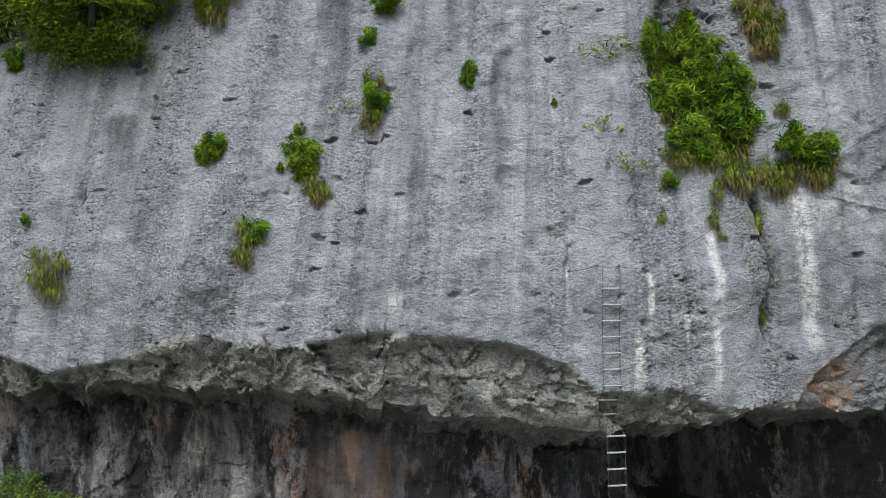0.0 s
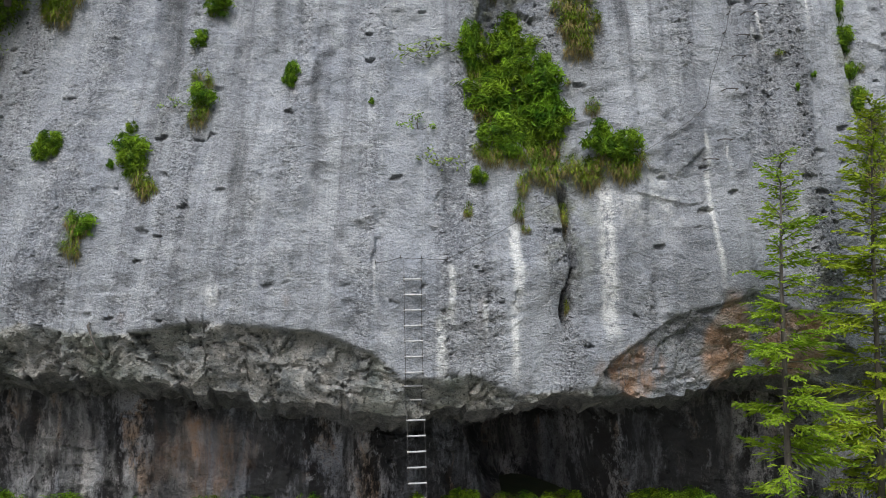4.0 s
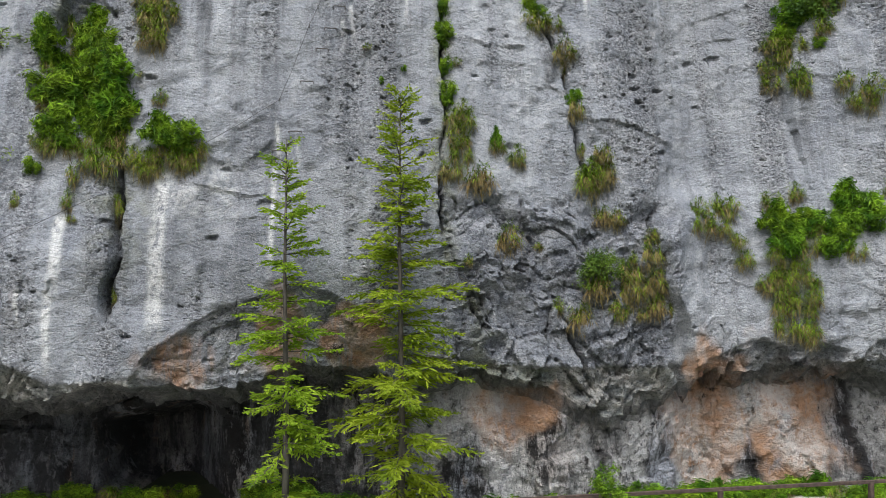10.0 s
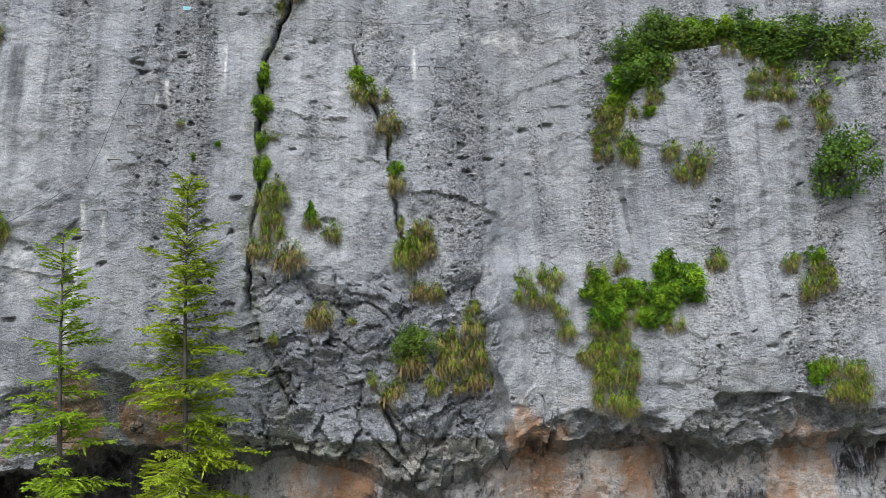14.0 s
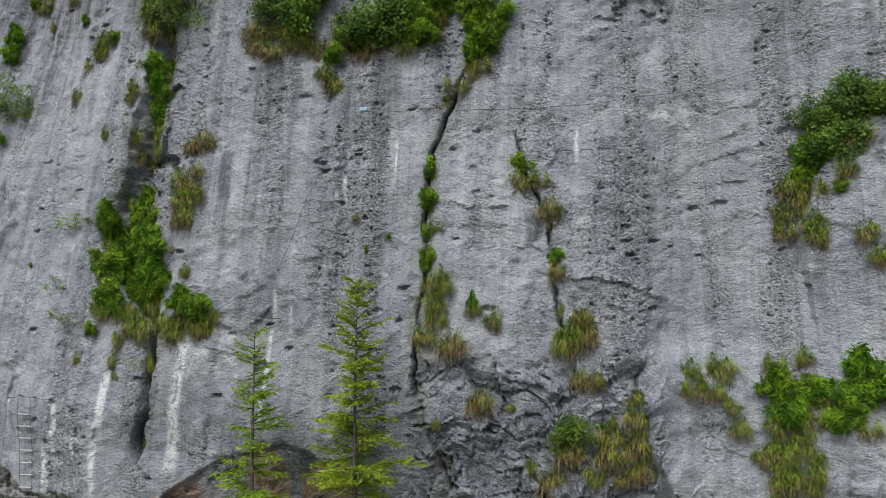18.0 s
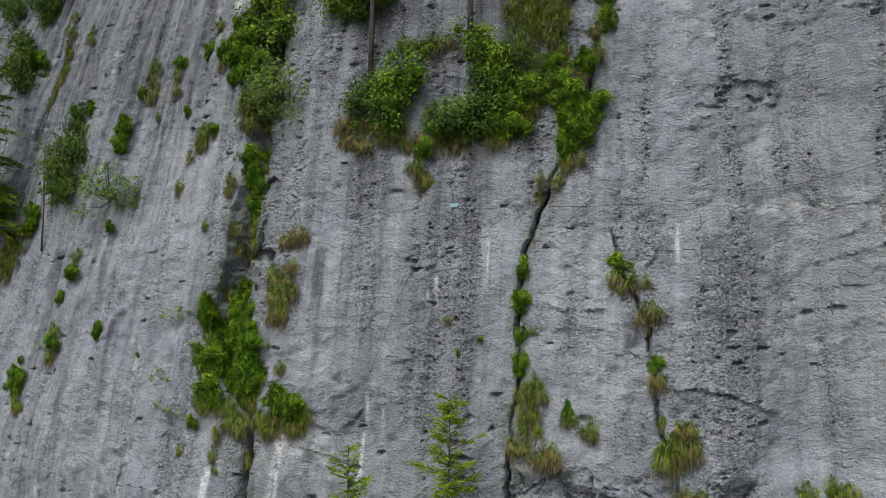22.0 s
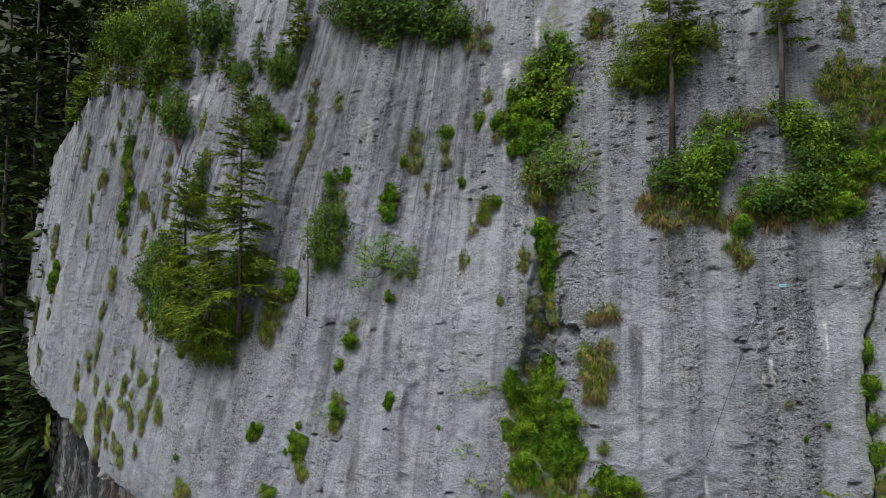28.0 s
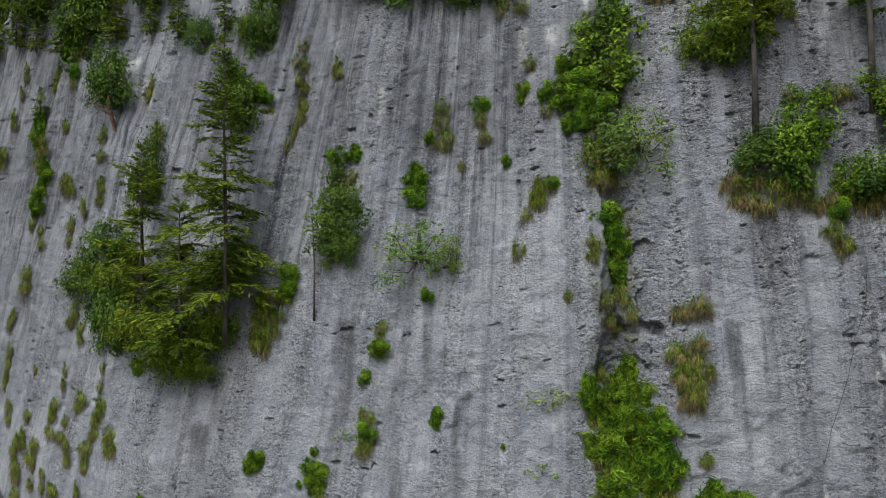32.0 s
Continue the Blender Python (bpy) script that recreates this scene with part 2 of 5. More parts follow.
    layer = (wz * 2.3 + 0.25 * wx + 0.5 * small) % 1.0
    slab = step(3.4, 4.0, x) * step(9.2, 8.6, x)
    y += crag * (0.20 * big + 0.10 * small + 0.10 * step(0.05, 0.0, joint) + 0.04 * step(0.05, 0.0, joint2) + 0.035 * tiny + 0.03 * layer)
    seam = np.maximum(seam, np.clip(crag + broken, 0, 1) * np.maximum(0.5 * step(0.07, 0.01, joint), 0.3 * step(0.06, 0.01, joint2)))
    y += broken * (1 - 0.6 * slab) * (1 - 0.65 * step(9.6, 10.6, x) * step(16.2, 15.2, x)) * (0.26 * big + 0.09 * small + 0.10 * layer + 0.04 * tiny + 0.04 * step(0.06, 0.0, joint) + 0.03 * step(0.07, 0.0, joint2))
    y += (1 - np.clip(rough, 0, 1)) * (0.035 * small * step(0.0, 0.5, fbm(x * 0.35, z * 0.4, 2, 67)) + 0.010 * tiny)
    # the broken band over the lip leans inwards
    t = np.clip((band - z) / np.maximum(band - lip, 0.05), 0, 1)
    y += step(band + 0.05, band - 0.07, z) * (0.10 + 0.30 * t * np.clip(band - lip, 0, 1)) * step(0.1, 0.3, band - lip)
    # gullies and cracks; the rock before the main gully ends in a sharp edge
    y += 0.22 * step(-0.42, -0.34, x - sliding(z, GULLY) + 0.08 * fbm(x * 0.8, z * 1.7, 3, 70)) * np.exp(-np.clip(x - sliding(z, GULLY), 0, 9) / 1.2) * step(8.9, 9.5, z) * step(21, 19.5, z)
    d = np.abs(x - sliding(z, GULLY)) + 0.10 * fbm(x * 2, z * 2, 2, 71)
    on = step(4.6, 5.0, z) * step(21, 19.5, z)
    wide = 0.085 + 0.39 * step(8.0, 8.8, z) * step(12.5, 11.5, z) + 0.12 * step(12, 13, z)
    y += on * ((0.26 + 0.24 * step(7.5, 8.5, z)) * np.exp(-((d / wide) ** 2)) + 0.10 * step(0.0, 0.3, x - sliding(z, GULLY)) * np.exp(-d / 1.5))
    for pts, w, deep, lift, top, low in ((CRACK_B, 0.034, 0.32, 0.07, 21, 6.6), (CRACK_C, 0.036, 0.30, -0.08, 12.9, 7.9), (CRACK_E, 0.045, 0.25, 0.0, 5.3, 3.2), (GULLY, 0.05, 0.42, 0.12, 8.4, 4.9), (CRACK_B, 0.045, 0.25, 0.1, 7.2, 4.6)):
        gap = x - sliding(z, pts) + 0.10 * fbm(x * 0.3, z * 1.6, 4, 73)
        on = step(low - 0.2, low + 0.3, z) * step(top + 0.2, top - 0.3, z)
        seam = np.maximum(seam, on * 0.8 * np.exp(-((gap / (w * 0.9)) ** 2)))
        y += on * (deep * (0.45 + 0.9 * step(-0.3, 0.4, perlin(z * 0.9, z * 0 + low, 74))) * np.exp(-((gap / w) ** 2)) + lift * step(-0.04, 0.06, gap) * np.exp(-np.abs(gap) / 1.6))
    gap = x - sliding(z, SLAB) + 0.05 * fbm(x * 2, z * 2, 2, 75)
    y -= 0.38 * step(-0.08, 0.08, gap) * np.exp(-np.abs(gap) / 3) * step(8.0, 7.0, z)
    d, s = line_gap(x, z, RIM)
    y += 0.30 * np.where(s > 0, 1, 0) * np.exp(-d / 1.1) * step(0, 0.1, d)
    d, s = line_gap(x, z, ARC)
    y -= 0.07 * np.where(s > 0, np.exp(-d / 0.5), 0)
    # hollows
    y += 0.35 * step(1.0, 0.5, ((x - 2.6) / 0.5) ** 2 + ((z - 12.2) / 0.22) ** 2 + 0.8 * fbm(x * 2.5, z * 2.5, 3, 78))
    y += 0.13 * np.exp(-(((x - 14.6) / 1.1) ** 2) - ((z - 16.2) / 0.5) ** 2) * (0.3 + step(0.0, 0.12, fbm(x * 1.6, z * 3.2, 3, 77)))
    return y, rugged, pit, seam


FACE = {}


def on_wall(x, z, out=0.0):
    """A place on the built face, between the points of its sheet."""
    i = int(np.clip(np.searchsorted(FACE["x"], x) - 1, 0, len(FACE["x"]) - 2))
    t = (x - FACE["x"][i]) / (FACE["x"][i + 1] - FACE["x"][i])
    y = [np.interp(z, FACE["z"][:, k], FACE["y"][:, k]) for k in (i, i + 1)]
    return Vector((x, float(y[0] * (1 - t) + y[1] * t) - out, z))


# ---- materials ----
def node_material(name):
    m = bpy.data.materials.new(name)
    m.use_nodes = True
    nt = m.node_tree
    return m, nt.nodes, nt.links, nt.nodes["Principled BSDF"]


def rock_material():
    m, n, l, bsdf = node_material("limestone")

    def put(kind, **inputs):
        node = n.new(kind)
        for key, value in inputs.items():
            node.inputs[key].default_value = value
        return node

    def mix(a, b, fac, blend="MIX"):
        node = n.new("ShaderNodeMix")
        node.data_type, node.blend_type = "RGBA", blend
        for socket, value in ((node.inputs[0], fac), (node.inputs[6], a), (node.inputs[7], b)):
            if isinstance(value, (tuple, float, int)):
                socket.default_value = value
            else:
                l.new(value, socket)
        return node.outputs[2]

    def ramp(source, lo, hi, a=0.0, b=1.0):
        node = n.new("ShaderNodeMapRange")
        node.inputs[1].default_value, node.inputs[2].default_value, node.inputs[3].default_value, node.inputs[4].default_value = lo, hi, a, b
        l.new(source, node.inputs[0])
        return node.outputs[0]

    def math2(op, a, b):
        node = n.new("ShaderNodeMath")
        node.operation = op
        for k, value in enumerate((a, b)):
            if isinstance(value, (float, int)):
                node.inputs[k].default_value = value
            else:
                l.new(value, node.inputs[k])
        return node.outputs[0]

    where = n.new("ShaderNodeNewGeometry").outputs["Position"]

    def noise_at(sx, sy, sz, scale, detail=4.0, rough=0.6, distort=0.0):
        mp = n.new("ShaderNodeMapping")
        mp.inputs["Scale"].default_value = (sx, sy, sz)
        l.new(where, mp.inputs["Vector"])
        t = put("ShaderNodeTexNoise", Scale=scale, Detail=detail, Roughness=rough, Distortion=distort)
        l.new(mp.outputs[0], t.inputs["Vector"])
        return t.outputs["Fac"]

    zone = n.new("ShaderNodeAttribute")
    zone.attribute_name = "zone"
    zs = n.new("ShaderNodeSeparateColor")
    l.new(zone.outputs["Color"], zs.inputs[0])
    mark = n.new("ShaderNodeAttribute")
    mark.attribute_name = "mark"
    ms = n.new("ShaderNodeSeparateColor")
    l.new(mark.outputs["Color"], ms.inputs[0])
    broad, fine, grain = noise_at(1, 0.6, 0.6, 0.42, 3), noise_at(1, 1, 1.1, 2.2, 6, 0.65), noise_at(1, 1, 1.2, 34, 3, 0.7)
    fall = n.new("ShaderNodeAttribute")
    fall.attribute_name = "fall"

    def run_at(sx, sz, detail, distort):
        mp = n.new("ShaderNodeMapping")
        mp.inputs["Scale"].default_value = (sx, 1, sz)
        l.new(fall.outputs["Vector"], mp.inputs["Vector"])
        t = put("ShaderNodeTexNoise", Scale=1.0, Detail=detail, Roughness=0.6, Distortion=distort)
        l.new(mp.outputs[0], t.inputs["Vector"])
        return t.outputs["Fac"]

    wear_shade = n.new("ShaderNodeAttribute")
    wear_shade.attribute_name = "wear_shade"
    wear_shade_rgb = n.new("ShaderNodeSeparateColor")
    l.new(wear_shade.outputs["Color"], wear_shade_rgb.inputs[0])
    rugged, hollow, seam = wear_shade_rgb.outputs[0], wear_shade_rgb.outputs[1], wear_shade_rgb.outputs[2]
    runs, runs2, runs3 = run_at(2.2, 0.07, 4, 0.15), run_at(6.0, 0.12, 3, 0.1), run_at(11.0, 0.22, 2, 0.0)
    speck = noise_at(1, 1, 1.3, 15, 4, 0.72, 0.0)
    scallop = noise_at(1, 1, 1.5, 4.2, 5, 0.66, 0.3)
    ripple = noise_at(0.9, 1, 1.45, 11.0, 4, 0.66, 0.2)
    def cell_at(sx, sy, sz, scale, out="Distance", warp=0.12):
        mp = n.new("ShaderNodeMapping")
        mp.inputs["Scale"].default_value = (sx, sy, sz)
        wobble = put("ShaderNodeTexNoise", Scale=3.0, Detail=3.0)
        l.new(where, wobble.inputs["Vector"])
        off = n.new("ShaderNodeVectorMath")
        off.operation = "MULTIPLY_ADD"
        l.new(wobble.outputs["Color"], off.inputs[0])
        off.inputs[1].default_value = (warp, warp, warp)
        l.new(where, off.inputs[2])
        l.new(off.outputs[0], mp.inputs["Vector"])
        t = put("ShaderNodeTexVoronoi", Scale=scale)
        l.new(mp.outputs[0], t.inputs["Vector"])
        return t.outputs[out], t.outputs["Color"]

    cup, _ = cell_at(1, 1, 1.15, 8.0, warp=0.3)
    cup2, _ = cell_at(1, 1, 1.1, 21.0, warp=0.15)
    pit_d, pit_c = cell_at(0.8, 0.8, 3.0, 4.6, warp=0.3)
    pick = n.new("ShaderNodeSeparateColor")
    l.new(pit_c, pick.inputs[0])
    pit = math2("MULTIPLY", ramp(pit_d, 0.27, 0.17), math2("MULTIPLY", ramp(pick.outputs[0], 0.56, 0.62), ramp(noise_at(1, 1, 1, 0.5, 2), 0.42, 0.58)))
    chip, chip_c = cell_at(1, 1, 1.6, 3.2, warp=0.35)
    chips = n.new("ShaderNodeSeparateColor")
    l.new(chip_c, chips.inputs[0])
    run_amount = mark.outputs["Alpha"]
    face = mix((0.272, 0.291, 0.326, 1), (0.394, 0.412, 0.435, 1), ramp(broad, 0.36, 0.62))
    face = mix(face, (0.211, 0.207, 0.211, 1), math2("MULTIPLY", ramp(rugged, 0.3, 1.0, 0, 0.45), ramp(fine, 0.36, 0.60, 0.3, 1.0)))
    face = mix(face, (0.075, 0.078, 0.09, 1), math2("MULTIPLY", run_amount, ramp(runs, 0.52, 0.64, 0, 0.8)))
    face = mix(face, (0.116, 0.120, 0.136, 1), math2("MULTIPLY", run_amount, ramp(runs2, 0.52, 0.66, 0, 0.62)))
    face = mix(face, (0.449, 0.469, 0.490, 1), math2("MULTIPLY", run_amount, ramp(runs, 0.46, 0.34, 0, 0.35)))
    face = mix(face, (0.680, 0.694, 0.700, 1), math2("MULTIPLY", run_amount, math2("MULTIPLY", ramp(runs3, 0.60, 0.70, 0, 0.45), ramp(broad, 0.40, 0.6, 0.4, 1.0))))
    face = mix(face, (0.503, 0.517, 0.533, 1), ramp(fine, 0.50, 0.68, 0, 0.55))
    # relief noise tints colour too: low spots painted darker, high spots paler, like shading
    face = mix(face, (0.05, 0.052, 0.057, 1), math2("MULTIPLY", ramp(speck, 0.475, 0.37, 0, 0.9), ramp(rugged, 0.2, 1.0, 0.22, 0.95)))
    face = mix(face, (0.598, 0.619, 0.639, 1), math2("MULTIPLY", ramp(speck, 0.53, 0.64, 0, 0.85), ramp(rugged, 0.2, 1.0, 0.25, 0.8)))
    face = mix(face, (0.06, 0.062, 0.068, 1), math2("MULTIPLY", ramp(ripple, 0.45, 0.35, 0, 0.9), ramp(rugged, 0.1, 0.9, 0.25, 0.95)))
    # shade inside hollows and pits is painted as a dark tint
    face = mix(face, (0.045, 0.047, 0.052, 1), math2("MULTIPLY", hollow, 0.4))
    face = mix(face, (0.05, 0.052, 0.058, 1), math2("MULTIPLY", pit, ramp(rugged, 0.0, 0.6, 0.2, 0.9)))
    craggy = mix((0.177, 0.193, 0.228, 1), (0.394, 0.408, 0.435, 1), ramp(fine, 0.38, 0.62))
    craggy = mix(craggy, (0.05, 0.055, 0.06, 1), ramp(speck, 0.46, 0.36, 0, 0.8))
    craggy = mix(craggy, (0.571, 0.585, 0.612, 1), ramp(speck, 0.55, 0.68, 0, 0.7))
    face = mix(face, craggy, math2("MULTIPLY", zone.outputs["Alpha"], 0.85))
    band = mix((0.20, 0.22, 0.225, 1), (0.56, 0.53, 0.48, 1), ramp(fine, 0.34, 0.72))
    band = mix(band, (0.190, 0.218, 0.163, 1), ramp(broad, 0.46, 0.60, 0, 0.6))
    band = mix(band, (0.05, 0.052, 0.05, 1), ramp(speck, 0.46, 0.36, 0, 0.8))
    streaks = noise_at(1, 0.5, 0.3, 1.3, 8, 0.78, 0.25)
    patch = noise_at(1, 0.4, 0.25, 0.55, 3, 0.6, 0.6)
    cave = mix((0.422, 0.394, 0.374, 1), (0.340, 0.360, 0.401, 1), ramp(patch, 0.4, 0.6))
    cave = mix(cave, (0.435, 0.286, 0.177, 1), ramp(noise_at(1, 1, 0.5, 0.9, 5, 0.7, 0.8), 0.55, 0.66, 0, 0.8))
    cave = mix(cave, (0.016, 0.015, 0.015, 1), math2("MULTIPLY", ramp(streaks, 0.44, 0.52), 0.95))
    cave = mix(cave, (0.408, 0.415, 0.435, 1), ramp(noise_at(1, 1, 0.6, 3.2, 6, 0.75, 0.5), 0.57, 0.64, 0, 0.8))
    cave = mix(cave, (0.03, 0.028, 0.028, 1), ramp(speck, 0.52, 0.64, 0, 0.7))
    rust = mix((0.449, 0.272, 0.170, 1), (0.449, 0.367, 0.313, 1), ramp(fine, 0.42, 0.62))
    rust = mix(rust, (0.340, 0.360, 0.401, 1), ramp(noise_at(1, 0.5, 0.3, 0.9, 5, 0.7, 0.8), 0.54, 0.66, 0, 0.95))
    rust = mix(rust, (0.03, 0.027, 0.025, 1), ramp(noise_at(1, 1, 0.5, 1.6, 7, 0.78, 0.5), 0.58, 0.64, 0, 0.95))
    colour = mix(face, band, zs.outputs[0])
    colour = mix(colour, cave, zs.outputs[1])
    colour = mix(colour, rust, zs.outputs[2])
    white = math2("MULTIPLY", ms.outputs[0], ramp(noise_at(1, 1, 0.7, 6, 5, 0.75), 0.36, 0.52))
    colour = mix(colour, (0.762, 0.768, 0.755, 1), white)
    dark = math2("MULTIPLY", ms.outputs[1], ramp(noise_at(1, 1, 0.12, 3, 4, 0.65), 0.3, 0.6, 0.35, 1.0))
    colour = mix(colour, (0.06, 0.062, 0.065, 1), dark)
    green = math2("MULTIPLY", ms.outputs[2], ramp(fine, 0.42, 0.6))
    colour = mix(colour, (0.150, 0.163, 0.068, 1), green)
    # cracks, joints and flake edges tinted dark: dirt plus painted shade
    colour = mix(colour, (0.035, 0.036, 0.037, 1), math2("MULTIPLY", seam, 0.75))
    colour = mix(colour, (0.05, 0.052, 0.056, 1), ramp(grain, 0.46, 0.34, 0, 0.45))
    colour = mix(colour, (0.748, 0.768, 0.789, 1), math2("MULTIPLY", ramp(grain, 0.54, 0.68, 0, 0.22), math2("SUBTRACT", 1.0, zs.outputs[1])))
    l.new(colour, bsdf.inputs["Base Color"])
    bsdf.inputs["Roughness"].default_value = 0.93
    bsdf.inputs["Specular IOR Level"].default_value = 0.2
    rough_here = math2("MAXIMUM", zs.outputs[0], zone.outputs["Alpha"])
    # relief in metres
    coarse = math2("MAXIMUM", rugged, rough_here)
    height = math2("MULTIPLY", scallop, ramp(coarse, 0, 1, 0.025, 0.06))
    height = math2("ADD", height, math2("MULTIPLY", fine, 0.04))
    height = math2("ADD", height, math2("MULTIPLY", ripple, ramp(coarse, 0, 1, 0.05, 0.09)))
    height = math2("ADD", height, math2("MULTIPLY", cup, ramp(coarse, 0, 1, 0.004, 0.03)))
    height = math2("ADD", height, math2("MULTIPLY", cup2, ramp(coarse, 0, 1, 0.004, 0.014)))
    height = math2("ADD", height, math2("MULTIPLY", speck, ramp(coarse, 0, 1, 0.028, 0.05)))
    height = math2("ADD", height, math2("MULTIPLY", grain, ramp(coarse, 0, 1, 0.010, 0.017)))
    height = math2("SUBTRACT", height, math2("MULTIPLY", pit, ramp(rugged, 0.0, 0.6, 0.01, 0.05)))
    height = math2("ADD", height, math2("MULTIPLY", rough_here, math2("MULTIPLY", chips.outputs[0], 0.12)))
    bump = put("ShaderNodeBump", Strength=1.0, Distance=1.0)
    l.new(height, bump.inputs["Height"])
    l.new(bump.outputs[0], bsdf.inputs["Normal"])
    return m


def plain_material(name, a, b, scale=12.0, rough=0.8, metal=0.0, stretch=(1, 1, 1), bump=0.0, translucent=0.0, per_object=0.0):
    m, n, l, bsdf = node_material(name)
    tc = n.new("ShaderNodeTexCoord")
    mp = n.new("ShaderNodeMapping")
    mp.inputs["Scale"].default_value = stretch
    l.new(tc.outputs["Object"], mp.inputs["Vector"])
    t = n.new("ShaderNodeTexNoise")
    t.inputs["Scale"].default_value, t.inputs["Detail"].default_value = scale, 4.0
    l.new(mp.outputs[0], t.inputs["Vector"])
    r = n.new("ShaderNodeValToRGB")
    r.color_ramp.elements[0].position, r.color_ramp.elements[1].position = 0.35, 0.65
    r.color_ramp.elements[0].color, r.color_ramp.elements[1].color = (*a, 1), (*b, 1)
    l.new(t.outputs["Fac"], r.inputs[0])
    colour = r.outputs[0]
    if per_object:
        hs = n.new("ShaderNodeHueSaturation")
        info, isl = n.new("ShaderNodeObjectInfo"), n.new("ShaderNodeNewGeometry")
        v = n.new("ShaderNodeMath")
        v.operation = "MULTIPLY_ADD"
        v.inputs[1].default_value, v.inputs[2].default_value = per_object, 1 - per_object / 2
        l.new(isl.outputs["Random Per Island"], v.inputs[0])
        l.new(v.outputs[0], hs.inputs["Value"])
        h = n.new("ShaderNodeMath")
        h.operation = "MULTIPLY_ADD"
        h.inputs[1].default_value, h.inputs[2].default_value = 0.024, 0.484
        l.new(info.outputs["Random"], h.inputs[0])
        l.new(h.outputs[0], hs.inputs["Hue"])
        l.new(colour, hs.inputs["Color"])
        colour = hs.outputs[0]
    l.new(colour, bsdf.inputs["Base Color"])
    bsdf.inputs["Roughness"].default_value, bsdf.inputs["Metallic"].default_value = rough, metal
    if translucent:
        bsdf.inputs["Specular IOR Level"].default_value = 0.15
    if bump:
        bp = n.new("ShaderNodeBump")
        bp.inputs["Strength"].default_value, bp.inputs["Distance"].default_value = 0.8, bump
        l.new(t.outputs["Fac"], bp.inputs["Height"])
        l.new(bp.outputs[0], bsdf.inputs["Normal"])
    if translucent:
        tr = n.new("ShaderNodeBsdfTranslucent")
        l.new(colour, tr.inputs["Color"])
        mx = n.new("ShaderNodeMixShader")
        mx.inputs[0].default_value = translucent
        l.new(bsdf.outputs[0], mx.inputs[1])
        l.new(tr.outputs[0], mx.inputs[2])
        l.new(mx.outputs[0], n["Material Output"].inputs["Surface"])
    return m


ROCK = rock_material()
BARK = plain_material("bark", (0.06, 0.05, 0.042), (0.15, 0.135, 0.12), 9, 0.95, stretch=(1, 1, 0.3), bump=0.02)
NEEDLE = plain_material("fresh_needles", (0.17, 0.29, 0.02), (0.36, 0.49, 0.04), 1.6, 0.6, translucent=0.5, per_object=0.5)
EARTH = plain_material("earth_and_grass", (0.02, 0.032, 0.012), (0.05, 0.055, 0.025), 0.8, 0.95, bump=0.05)
GRAVEL = plain_material("pale_gravel", (0.38, 0.36, 0.34), (0.52, 0.49, 0.47), 3.0, 0.95, bump=0.01)


